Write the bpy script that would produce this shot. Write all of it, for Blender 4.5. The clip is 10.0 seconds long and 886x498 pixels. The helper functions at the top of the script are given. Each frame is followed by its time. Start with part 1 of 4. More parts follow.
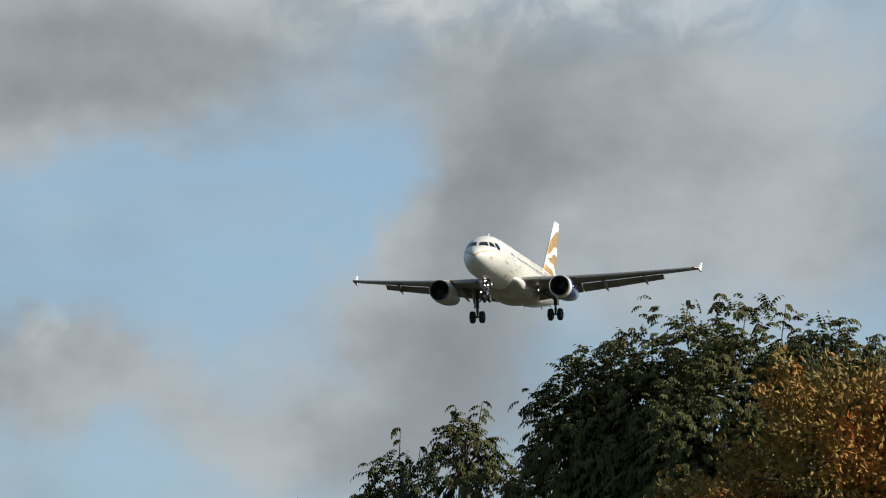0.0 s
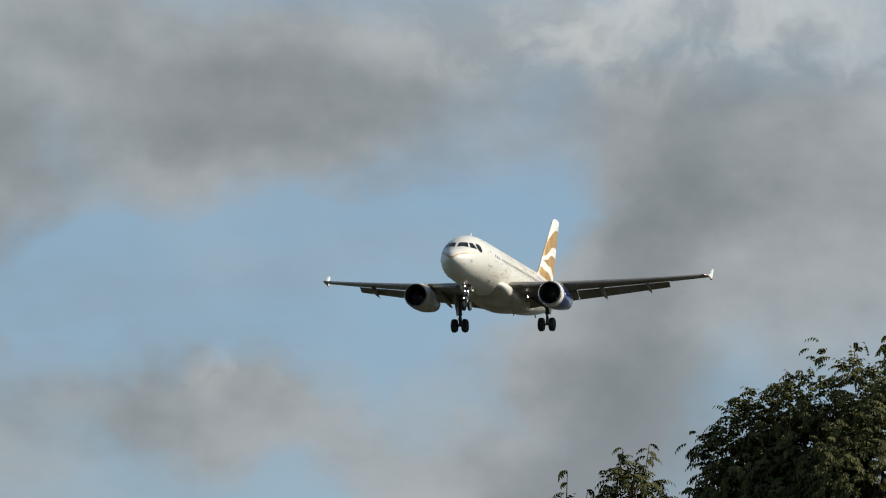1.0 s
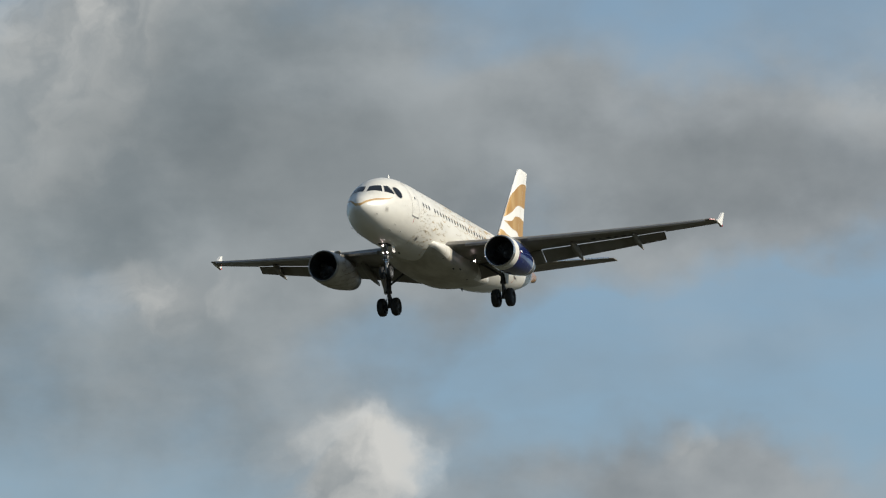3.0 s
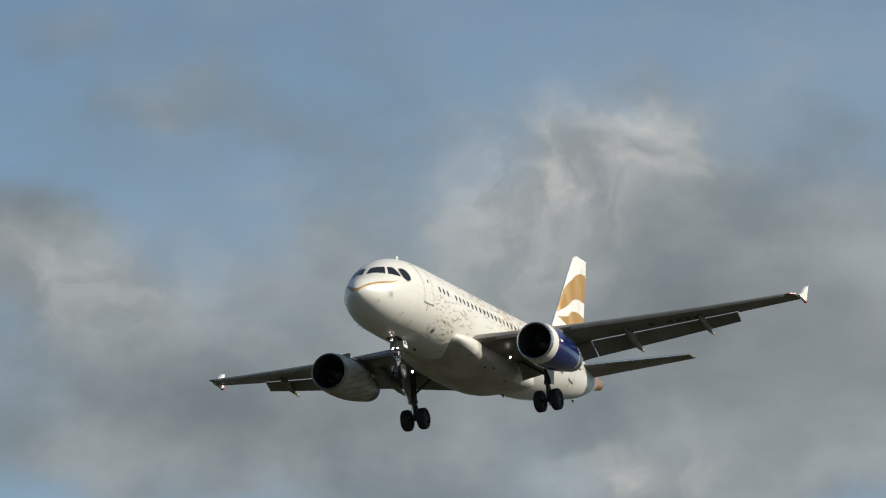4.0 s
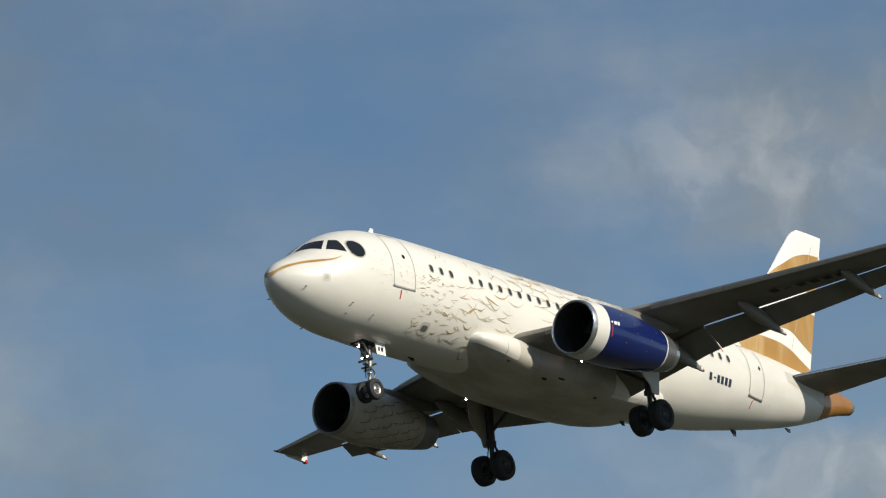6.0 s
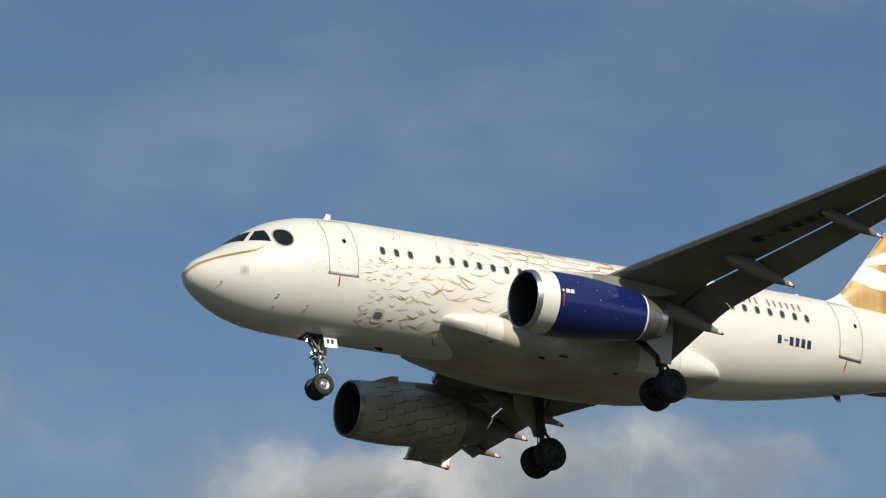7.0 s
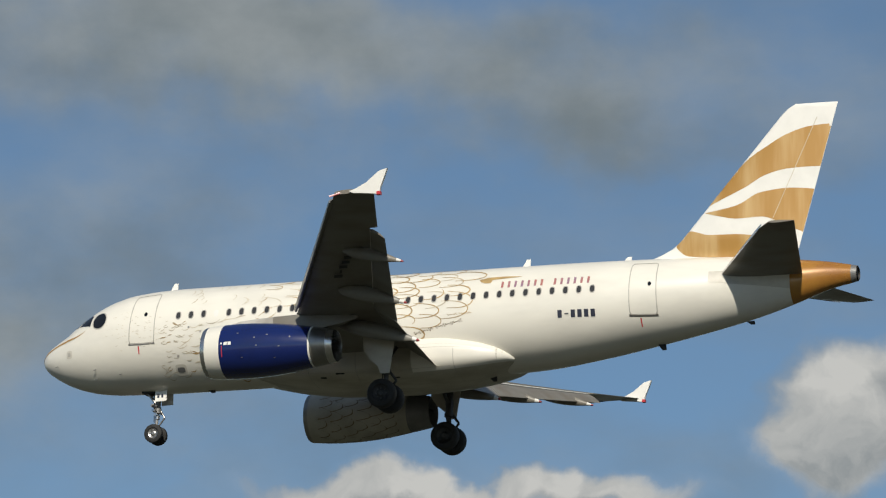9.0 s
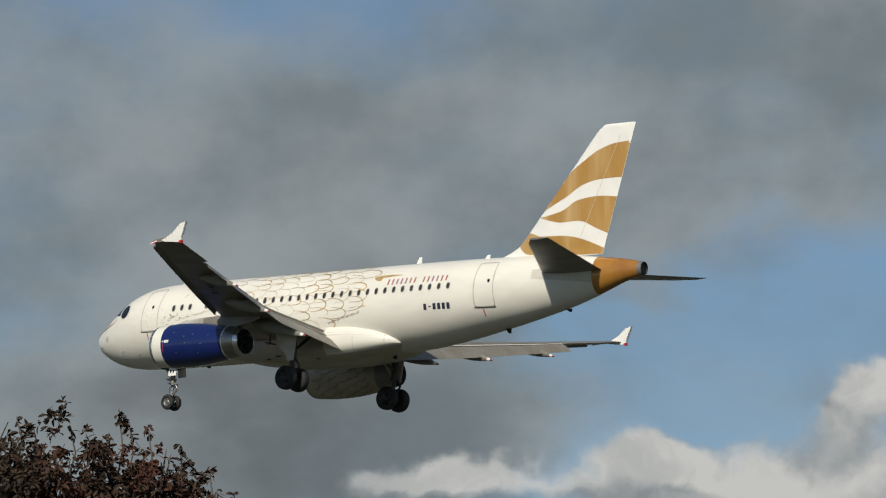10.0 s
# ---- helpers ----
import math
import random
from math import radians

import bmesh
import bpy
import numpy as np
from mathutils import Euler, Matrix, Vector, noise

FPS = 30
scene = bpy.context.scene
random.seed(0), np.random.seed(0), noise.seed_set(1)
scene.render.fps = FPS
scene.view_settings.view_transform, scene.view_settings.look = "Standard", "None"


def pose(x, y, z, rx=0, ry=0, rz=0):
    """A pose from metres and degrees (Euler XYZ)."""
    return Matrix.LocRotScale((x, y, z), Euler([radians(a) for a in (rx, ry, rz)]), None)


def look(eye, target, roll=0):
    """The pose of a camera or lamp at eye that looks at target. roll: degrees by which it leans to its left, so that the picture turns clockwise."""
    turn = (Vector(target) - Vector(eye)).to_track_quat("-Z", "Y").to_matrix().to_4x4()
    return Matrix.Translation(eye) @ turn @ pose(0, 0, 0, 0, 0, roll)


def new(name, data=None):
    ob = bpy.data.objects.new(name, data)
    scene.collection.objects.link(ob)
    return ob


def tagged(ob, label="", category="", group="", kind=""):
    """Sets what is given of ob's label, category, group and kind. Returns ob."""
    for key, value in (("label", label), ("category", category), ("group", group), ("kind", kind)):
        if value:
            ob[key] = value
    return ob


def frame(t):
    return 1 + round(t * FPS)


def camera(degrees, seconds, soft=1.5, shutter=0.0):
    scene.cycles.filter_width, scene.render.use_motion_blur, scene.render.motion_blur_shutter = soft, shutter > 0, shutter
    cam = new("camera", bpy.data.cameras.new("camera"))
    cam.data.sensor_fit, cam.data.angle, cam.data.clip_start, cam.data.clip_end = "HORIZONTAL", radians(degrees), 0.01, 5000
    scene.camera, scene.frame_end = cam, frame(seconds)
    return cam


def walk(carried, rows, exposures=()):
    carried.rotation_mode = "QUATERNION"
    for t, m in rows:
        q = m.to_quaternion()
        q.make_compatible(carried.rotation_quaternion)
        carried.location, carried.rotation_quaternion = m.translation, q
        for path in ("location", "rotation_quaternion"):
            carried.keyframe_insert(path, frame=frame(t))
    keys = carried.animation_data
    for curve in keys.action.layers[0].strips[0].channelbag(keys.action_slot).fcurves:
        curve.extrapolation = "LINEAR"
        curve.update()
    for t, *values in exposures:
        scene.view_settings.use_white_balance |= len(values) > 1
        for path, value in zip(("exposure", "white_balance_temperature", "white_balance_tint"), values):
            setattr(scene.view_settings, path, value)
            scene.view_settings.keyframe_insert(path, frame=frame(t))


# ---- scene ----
# ---------------------------------------------------------------- camera
EYE = (0.0, 0.0, 1.7)
cam = camera(10.136, 10.0, soft=1.2)


def aim(pan, tilt, lean):
    return pose(*EYE, 90 + tilt, 0, pan) @ pose(0, 0, 0, 0, 0, lean)


walk(cam, [(t, aim(pan, tilt, lean)) for t, pan, tilt, lean in (
    (0.0, -81.307, 7.541, -0.055),
    (0.5, -80.526, 7.812, 0.117),
    (1.0, -79.377, 8.029, 0.115),
    (1.5, -78.278, 8.309, 0.149),
    (2.0, -76.794, 8.438, 0.434),
    (3.5, -71.495, 9.739, -0.226),
    (4.0, -68.353, 10.951, 0.006),
    (4.5, -65.483, 11.521, 0.054),
    (5.0, -60.781, 12.392, -0.021),
    (5.5, -55.080, 13.262, -0.022),
    (7.0, -31.762, 15.880, -0.535),
    (7.5, -22.010, 16.679, -0.654),
    (8.0, -11.995, 16.762, -0.540),
    (8.5, -1.831, 16.006, -0.368),
    (9.0, 7.921, 14.546, -0.136),
    (9.5, 16.192, 12.478, 0.195),
    (10.0, 22.656, 10.470, 0.262),
)], exposures=[(0.0, 0.27), (1.0, 0.08), (2.0, 0.0), (7.0, -0.04), (8.2, -0.02), (9.0, -0.17), (10.0, -0.20)])

# ---------------------------------------------------------------- world, sun
SUN_EL, SUN_AZ = 34.0, 4.0      # degrees above the horizon; degrees east of south (south is -y)
to_sun = Vector((math.sin(radians(SUN_AZ)) * math.cos(radians(SUN_EL)), -math.cos(radians(SUN_AZ)) * math.cos(radians(SUN_EL)), math.sin(radians(SUN_EL))))
sun = new("sun", bpy.data.lights.new("sun", "SUN"))
sun.data.energy, sun.data.angle, sun.data.color = 4.4, radians(0.5), (1.0, 0.93, 0.80)
sun.matrix_world = look((0, 0, 60), Vector((0, 0, 60)) - to_sun)

world = bpy.data.worlds.new("sky")
scene.world = world
world.use_nodes = True


class Graph:
    """Short hand for building node trees."""

    def __init__(self, tree):
        self.tree = tree
        self.nodes, self.links = tree.nodes, tree.links

    def add(self, kind, inputs=()):
        n = self.nodes.new(kind)
        for k, v in dict(inputs).items():
            self.feed(n.inputs[k], v)
        return n

    def feed(self, socket, v):
        if isinstance(v, bpy.types.NodeSocket):
            self.links.new(v, socket)
        else:
            socket.default_value = v

    def math(self, op, a, b=0.0, c=0.0, clamp=False):
        n = self.add("ShaderNodeMath", {0: a, 1: b, 2: c})
        n.operation, n.use_clamp = op, clamp
        return n.outputs[0]

    def vec(self, op, a, b=(0, 0, 0)):
        n = self.add("ShaderNodeVectorMath", {0: a, 1: b})
        n.operation = op
        return n.outputs["Value"] if op in ("LENGTH", "DOT_PRODUCT") else n.outputs["Vector"]

    def noise(self, v, scale, detail=5.0, rough=0.5, warp=0.0):
        return self.add("ShaderNodeTexNoise", {"Vector": v, "Scale": scale, "Detail": detail, "Roughness": rough, "Distortion": warp}).outputs["Fac"]

    def ramp(self, v, a, b, lo=0.0, hi=1.0):
        n = self.add("ShaderNodeMapRange", {0: v, 1: a, 2: b, 3: lo, 4: hi})
        n.interpolation_type = "SMOOTHSTEP"
        return n.outputs[0]

    def mix(self, f, a, b):
        n = self.add("ShaderNodeMix")
        n.data_type = "RGBA"
        self.feed(n.inputs[0], f), self.feed(n.inputs[6], a), self.feed(n.inputs[7], b)
        return n.outputs[2]


def rgb(r, g, b):
    return (r, g, b, 1.0)


# cloud banks: bearing (left positive), height, half width, half height in degrees, weight
BANKS = [
    (-84.0, 8.6, 4.0, 1.9, 0.55),
    (-77.1, 9.7, 2.1, 0.8, 0.50),
    (-77.2, 6.0, 1.9, 0.8, 0.40),
    (-79.6, 5.3, 2.1, 0.7, 0.45),
    (-74.6, 9.7, 4.0, 1.2, 0.50),
    (-81.3, 7.7, 1.2, 2.1, 0.50),
    (-72.6, 8.1, 2.1, 2.6, 0.40),
    (-71.6, 10.7, 3.2, 2.1, 0.50),
    (-68.3, 8.7, 3.6, 2.3, 0.50),
    (-69.2, 11.3, 2.7, 2.1, 0.50),
    (-65.6, 12.7, 2.1, 0.7, 0.35),
    (-66.2, 9.0, 5.2, 0.8, 0.40),
    (9.8, 16.8, 5.2, 1.1, 0.45),
    (-78.5, 10.2, 4.5, 1.0, 0.42),
    (-76.2, 6.0, 3.4, 0.7, 0.36),
    (25.5, 10.3, 5.8, 2.6, 0.60),
    (19.1, 13.1, 5.8, 2.7, 0.38),
    (-69.9, 12.0, 1.7, 1.3, 0.30),
    (14.4, 14.0, 5.2, 1.7, 0.22),
    (25.5, 8.2, 4.5, 1.5, 0.70),
    (-81.3, 6.8, 2.1, 1.8, 0.60),
    (23.9, 12.6, 5.8, 1.3, 0.20),
    (-65.6, 9.9, 3.2, 1.7, 0.34),
    (-71.8, 9.4, 1.8, 1.3, 0.35),
    (-52.6, 15.1, 3.8, 1.3, 0.26),
    (-63.2, 13.7, 1.8, 0.8, 0.35),
    (-63.2, 10.5, 2.2, 0.9, 0.35),
    (7.6, 16.4, 4.6, 1.2, 0.22),
    (18.8, 10.8, 3.2, 0.9, 0.18),
    (20.3, 10.7, 2.4, 1.6, 0.22),
]
# gaps of clear blue, and sunlit heads of cumulus, in the same terms
GAPS = [
    (-79.0, 7.9, 2.5, 1.0, -0.50),
    (-77.6, 7.8, 2.1, 1.0, -0.40),
    (-75.2, 7.9, 2.7, 0.8, -0.50),
    (-61.8, 12.7, 2.7, 1.7, -0.50),
    (-56.5, 13.0, 5.8, 1.6, -0.50),
    (-30.5, 17.1, 7.8, 2.7, -0.60),
    (-11.4, 18.0, 6.5, 2.7, -0.50),
    (5.8, 14.3, 4.5, 1.4, -0.50),
    (18.6, 10.4, 1.7, 0.9, -0.30),
    (19.9, 9.3, 2.7, 0.4, -0.28),
    (-77.3, 7.9, 2.7, 0.7, -0.30),
    (-59.5, 14.5, 6.5, 1.1, -0.35),
]
HEADS = [
    (-72.9, 6.3, 1.2, 0.9, 0.50),
    (-76.7, 6.6, 0.6, 0.5, 0.16),
    (-70.1, 12.6, 1.0, 0.4, 0.13),
    (-69.7, 11.8, 1.7, 0.8, 0.07),
    (-70.3, 8.1, 1.3, 0.5, 0.13),
    (-67.4, 7.5, 2.3, 0.8, 0.13),
    (-30.9, 13.5, 2.3, 0.8, 0.12),
    (-33.5, 13.3, 3.4, 0.9, 0.15),
    (-26.0, 14.0, 2.7, 0.9, 0.17),
    (-23.7, 16.6, 0.5, 0.3, 0.16),
    (1.4, 13.3, 1.5, 0.6, 0.70),
    (-1.4, 13.3, 1.2, 0.6, 0.55),
    (-4.9, 13.0, 1.9, 0.6, 0.30),
    (-6.5, 13.9, 2.1, 0.9, 0.17),
    (3.2, 12.5, 1.1, 1.1, 0.70),
    (9.0, 11.8, 1.7, 0.4, 0.50),
    (6.5, 11.7, 2.1, 0.4, 0.50),
    (13.1, 10.2, 1.9, 0.8, 0.40),
    (11.5, 9.9, 2.1, 1.0, 0.50),
    (-57.9, 12.7, 4.5, 0.5, 0.12),
    (-58.9, 11.1, 7.1, 1.3, 0.16),
    (-56.9, 10.1, 3.2, 0.8, 0.12),
    (-52.4, 15.0, 4.2, 1.4, 0.25),
    (-51.2, 11.9, 4.2, 1.4, 0.14),
    (0.2, 17.2, 2.3, 0.6, 0.10),
    (1.3, 17.4, 1.3, 0.5, 0.05),
    (-69.1, 9.7, 3.0, 0.9, 0.10),
    (20.4, 7.8, 1.4, 0.6, 0.65),
    (17.8, 8.7, 0.7, 0.6, 0.70),
    (18.3, 7.7, 2.5, 0.7, 0.55),
    (22.6, 7.7, 1.2, 0.3, 0.50),
    (-82.5, 10.6, 5.0, 1.0, 0.34),
    (-69.3, 11.6, 1.9, 1.7, 0.22),
    (-33.0, 13.1, 5.5, 1.4, 0.20),
    (-22.0, 14.0, 5.0, 1.0, 0.19),
    (-29.2, 13.2, 2.8, 0.9, 0.15),
    (-56.0, 11.4, 6.0, 1.0, 0.19),
    (-55.0, 13.3, 5.0, 0.5, 0.10),
    (-64.5, 10.2, 3.4, 1.3, 0.14),
    (-71.0, 12.2, 1.3, 0.6, 0.22),
    (-71.0, 8.4, 1.2, 0.5, 0.18),
    (-20.6, 14.4, 1.7, 0.9, 0.20),
    (-9.9, 15.0, 1.6, 0.8, 0.26),
    (-8.3, 14.1, 2.0, 0.7, 0.24),
    (-12.3, 14.1, 2.2, 0.7, 0.24),
    (-11.8, 16.9, 0.7, 0.4, 0.17),
    (13.7, 10.5, 2.8, 1.2, 0.30),
]


def build_sky():
    g = Graph(world.node_tree)
    g.nodes.clear()
    d = g.add("ShaderNodeTexCoord").outputs["Generated"]
    s = g.add("ShaderNodeSeparateXYZ", {0: d}).outputs
    az = g.math("MULTIPLY", g.math("ARCTAN2", g.math("MULTIPLY", s[0], -1.0), s[1]), 180 / math.pi)
    el = g.math("MULTIPLY", g.math("ARCSINE", s[2]), 180 / math.pi)
    plane = g.add("ShaderNodeCombineXYZ", {0: az, 1: el, 2: 0.0}).outputs[0]
    # shift the outlines so that no bank shows as an ellipse
    wob = g.add("ShaderNodeTexNoise", {"Vector": plane, "Scale": 0.40, "Detail": 5.0, "Roughness": 0.5}).outputs["Color"]
    push = g.vec("MULTIPLY", g.vec("SUBTRACT", wob, (0.5, 0.5, 0.5)), (4.2, 2.8, 0.0))
    spot = g.vec("ADD", plane, push)
    wide = g.vec("MULTIPLY", plane, (0.55, 1.0, 1.0))
    base = g.noise(wide, 0.36, 9.0, 0.56)
    east = g.ramp(az, -67.0, -79.0)

    def blobs(rows, where, total):
        for a, e, w, h, k in rows:
            r = g.vec("LENGTH", g.vec("MULTIPLY", g.vec("SUBTRACT", where, (a, e, 0)), (1 / w, 1 / h, 0)))
            total = g.math("MULTIPLY_ADD", g.ramp(r, 1.25, 0.15), k, total)
        return total

    cover = g.math("MULTIPLY_ADD", east, 0.10, g.math("MULTIPLY_ADD", base, 1.25, -0.48))
    cover = blobs(BANKS, spot, cover)
    cover = blobs(GAPS, spot, cover)
    alpha = g.ramp(cover, -0.06, 0.74)
    thin = g.ramp(g.noise(g.vec("MULTIPLY", plane, (0.38, 0.85, 1.0)), 0.7, 5.0, 0.55), 0.36, 0.72, 0.0, 0.34)
    alpha = g.math("MAXIMUM", alpha, thin)
    # body of the clouds: dark bellies, paler folds
    fold = g.noise(g.vec("ADD", g.vec("MULTIPLY", plane, (0.75, 1.0, 1.0)), (3.1, 7.7, 0)), 0.42, 8.0, 0.54)
    body = g.mix(g.ramp(fold, 0.33, 0.68), rgb(*DARK), rgb(*PALE))
    body = g.mix(east, body, g.mix(g.ramp(fold, 0.33, 0.66), rgb(*EASTD), rgb(*EASTP)))
    # the thickest cloud lets least light through
    body = g.mix(g.math("MULTIPLY", g.ramp(cover, 0.66, 1.35, 0.0, 0.9), g.math("MULTIPLY_ADD", g.ramp(az, -20.0, -60.0), -0.58, 1.0)), body, rgb(*DEEP))
    # cumulus: crisp heads over soft feet
    puff = g.add("ShaderNodeTexNoise", {"Vector": plane, "Scale": 0.8, "Detail": 8.0, "Roughness": 0.50}).outputs["Color"]
    where = g.vec("ADD", plane, g.vec("MULTIPLY", g.vec("SUBTRACT", puff, (0.5, 0.5, 0.5)), (1.9, 1.6, 0.0)))
    head = blobs(HEADS, where, 0.0)
    # sunlit tops, greyer flanks below
    above = blobs(HEADS, g.vec("ADD", where, (-0.12, 0.36, 0.0)), 0.0)
    top = g.math("MULTIPLY", g.ramp(g.math("SUBTRACT", head, above), -0.10, 0.30), g.ramp(head, 0.10, 0.45))
    billow = g.noise(g.vec("ADD", where, (0.35, -0.45, 0.0)), 0.9, 8.0, 0.54)
    shade = g.math("MULTIPLY_ADD", top, 0.62, g.ramp(billow, 0.36, 0.66, 0.0, 0.60), clamp=True)
    body = g.mix(g.ramp(head, 0.02, 0.30), body, g.mix(shade, rgb(*HEADD), rgb(*HEADL)))
    alpha = g.math("MAXIMUM", alpha, g.ramp(head, 0.02, 0.46))
    # clear sky: pale and milky to the east, deeper blue to the north
    sky = g.add("ShaderNodeTexSky")
    sky.sky_type, sky.sun_disc, sky.sun_elevation, sky.sun_rotation = "NISHITA", False, radians(SUN_EL), radians(180 - SUN_AZ)
    sky.altitude, sky.air_density, sky.dust_density, sky.ozone_density = 30.0, 1.0, SKY_DUST, 1.6
    clear = sky.outputs[0]
    clear = g.vec("MULTIPLY", clear, (SKY * SKY_TINT[0], SKY * SKY_TINT[1], SKY * SKY_TINT[2]))
    milk = g.ramp(az, -38.0, -78.0, 0.0, 0.60)
    milk = g.math("MULTIPLY", milk, g.ramp(el, 15.5, 11.0, 0.45, 1.0))
    clear = g.mix(milk, clear, rgb(*MILK))
    colour = g.mix(alpha, clear, body)
    back = g.add("ShaderNodeBackground", {0: colour, 1: 1.0})
    g.links.new(back.outputs[0], g.add("ShaderNodeOutputWorld").inputs[0])


SKY, SKY_TINT, SKY_DUST = 0.067, (0.87, 1.01, 1.11), 0.25
DEEP = (0.118, 0.136, 0.144)
DARK, PALE, HEADD, HEADL = (0.190, 0.227, 0.246), (0.328, 0.365, 0.380), (0.275, 0.305, 0.32), (0.62, 0.62, 0.595)
EASTD, EASTP, MILK = (0.235, 0.263, 0.284), (0.372, 0.402, 0.420), (0.31, 0.46, 0.60)
build_sky()

# ---------------------------------------------------------------- materials
MATS = {}


def finish(name, colour, rough=0.5, metal=0.0, vary=0.12, scale=1.5, stretch=(1, 1, 1), bump=0.0, coat=0.0, second=None, grain=0.05, each=0.0):
    """A surface with broad patches and fine grain; second: the colour of its stains."""
    if name in MATS:
        return MATS[name]
    m = bpy.data.materials.new(name)
    m.use_nodes = True
    g = Graph(m.node_tree)
    bsdf = g.nodes["Principled BSDF"]
    at = g.vec("MULTIPLY", g.add("ShaderNodeTexCoord").outputs["Object"], stretch)
    patch = g.noise(at, scale, 4.0, 0.6)
    fine = g.noise(at, scale * 14, 3.0, 0.6)
    second = second or tuple(c * (1 - 2.2 * vary) for c in colour)
    tone = g.math("MULTIPLY_ADD", fine, grain * 2, g.math("SUBTRACT", g.ramp(patch, 0.38, 0.72), grain))
    tone = g.math("ADD", tone, 0.0, clamp=True)
    col = g.mix(tone, rgb(*colour), rgb(*second))
    if each:
        info = g.add("ShaderNodeNewGeometry").outputs["Random Per Island"]
        col = g.mix(g.math("MULTIPLY", info, each), col, rgb(*(min(1, c * 1.9) for c in colour)))
    g.feed(bsdf.inputs["Base Color"], col)
    g.feed(bsdf.inputs["Roughness"], g.math("MULTIPLY_ADD", patch, 0.22, rough - 0.1))
    bsdf.inputs["Metallic"].default_value = metal
    if coat:
        bsdf.inputs["Coat Weight"].default_value = coat
        bsdf.inputs["Coat Roughness"].default_value = 0.08
    if bump:
        b = g.add("ShaderNodeBump", {"Height": fine, "Strength": bump, "Distance": 0.02})
        g.links.new(b.outputs[0], bsdf.inputs["Normal"])
    MATS[name] = m
    return m


def lamp_glow(name, colour, strength):
    m = bpy.data.materials.new(name)
    m.use_nodes = True
    b = m.node_tree.nodes["Principled BSDF"]
    b.inputs["Base Color"].default_value = rgb(0.9, 0.9, 0.9)
    b.inputs["Emission Color"].default_value = rgb(*colour)
    b.inputs["Emission Strength"].default_value = strength
    return m


CREAM = finish("cream_white_paint", (0.80, 0.775, 0.70), 0.33, vary=0.05, scale=0.7, stretch=(0.35, 1, 1), coat=0.22, grain=0.02)
# BELLY: stains plus an overall darkening that paints shade under the belly.
BELLY = finish("stained_shaded_white_paint", (0.58, 0.55, 0.475), 0.42, vary=0.12, scale=0.8, stretch=(0.4, 1.0, 0.8), second=(0.38, 0.35, 0.285))
# GREY is set darker than light grey paint to imitate the underside's shade.
GREY = finish("shaded_wing_grey_paint", (0.215, 0.205, 0.18), 0.40, vary=0.16, scale=0.9, stretch=(0.5, 1, 1), second=(0.17, 0.15, 0.12))
PYLON = finish("pale_grey_paint", (0.50, 0.48, 0.44), 0.42, vary=0.14, scale=1.6, stretch=(0.5, 1, 1), second=(0.33, 0.31, 0.27))
DARKGREY = finish("worn_grey_metal", (0.20, 0.20, 0.20), 0.45, metal=0.3, vary=0.12, scale=1.2)
WHITE = finish("white_paint", (0.80, 0.79, 0.75), 0.52, vary=0.03, scale=1.0)
GOLD = finish("gold_paint", (0.43, 0.235, 0.060), 0.42, metal=0.12, vary=0.07, scale=0.5, stretch=(2.2, 1, 0.25), second=(0.56, 0.38, 0.17))
BRONZE = finish("bronze_paint", (0.48, 0.33, 0.14), 0.45, vary=0.2, scale=1.2)
PALEGOLD = finish("pale_bronze_paint", (0.62, 0.55, 0.42), 0.45, vary=0.15, scale=1.2)
BLUE = finish("dark_blue_paint", (0.006, 0.016, 0.105), 0.22, vary=0.08, scale=0.8, coat=0.6, grain=0.02)
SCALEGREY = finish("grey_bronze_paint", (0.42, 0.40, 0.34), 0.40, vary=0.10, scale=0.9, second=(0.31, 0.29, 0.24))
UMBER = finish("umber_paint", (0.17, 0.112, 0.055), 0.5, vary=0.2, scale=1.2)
SILVER = finish("polished_metal", (0.72, 0.72, 0.72), 0.24, metal=0.95, vary=0.05, scale=2.0)
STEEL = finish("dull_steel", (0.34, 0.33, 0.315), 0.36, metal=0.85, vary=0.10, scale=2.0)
# Rim and gear greys go near black to paint in backlit shade.
RIM = finish("shaded_rim_paint", (0.032, 0.032, 0.033), 0.45, metal=0.3, vary=0.15, scale=4.0)
SHADEGREY = finish("shade_dark_grey_paint", (0.055, 0.053, 0.05), 0.5, metal=0.3, vary=0.2, scale=3.0)
LEG = finish("grey_gear_paint", (0.30, 0.295, 0.285), 0.4, metal=0.4, vary=0.12, scale=3.0)
RUBBER = finish("tyre_rubber", (0.018, 0.018, 0.018), 0.75, vary=0.15, scale=4.0, bump=0.1)
BLACK = finish("dark_opening", (0.012, 0.012, 0.013), 0.6, vary=0.1, scale=3.0)
GLASS = finish("dark_glass", (0.012, 0.014, 0.018), 0.08, vary=0.05, scale=2.0)
PANE = finish("cabin_glass", (0.05, 0.05, 0.052), 0.12, vary=0.1, scale=2.0)
FAINT = finish("faint_seam_paint", (0.62, 0.59, 0.52), 0.4, vary=0.05, scale=3.0)
SEAL = finish("grey_sealant", (0.45, 0.43, 0.39), 0.5, vary=0.1, scale=3.0)
RED = finish("red_paint", (0.55, 0.03, 0.04), 0.4, vary=0.05, scale=3.0)
DARKRED = finish("dark_red_paint", (0.32, 0.03, 0.035), 0.4, vary=0.1, scale=3.0)
GLOSSGOLD = finish("glossy_gold_paint", (0.42, 0.20, 0.036), 0.24, metal=0.1, vary=0.08, scale=0.7, coat=0.6, second=(0.33, 0.14, 0.03))
NAVY = finish("navy_letter_paint", (0.03, 0.035, 0.06), 0.4, vary=0.05, scale=3.0)
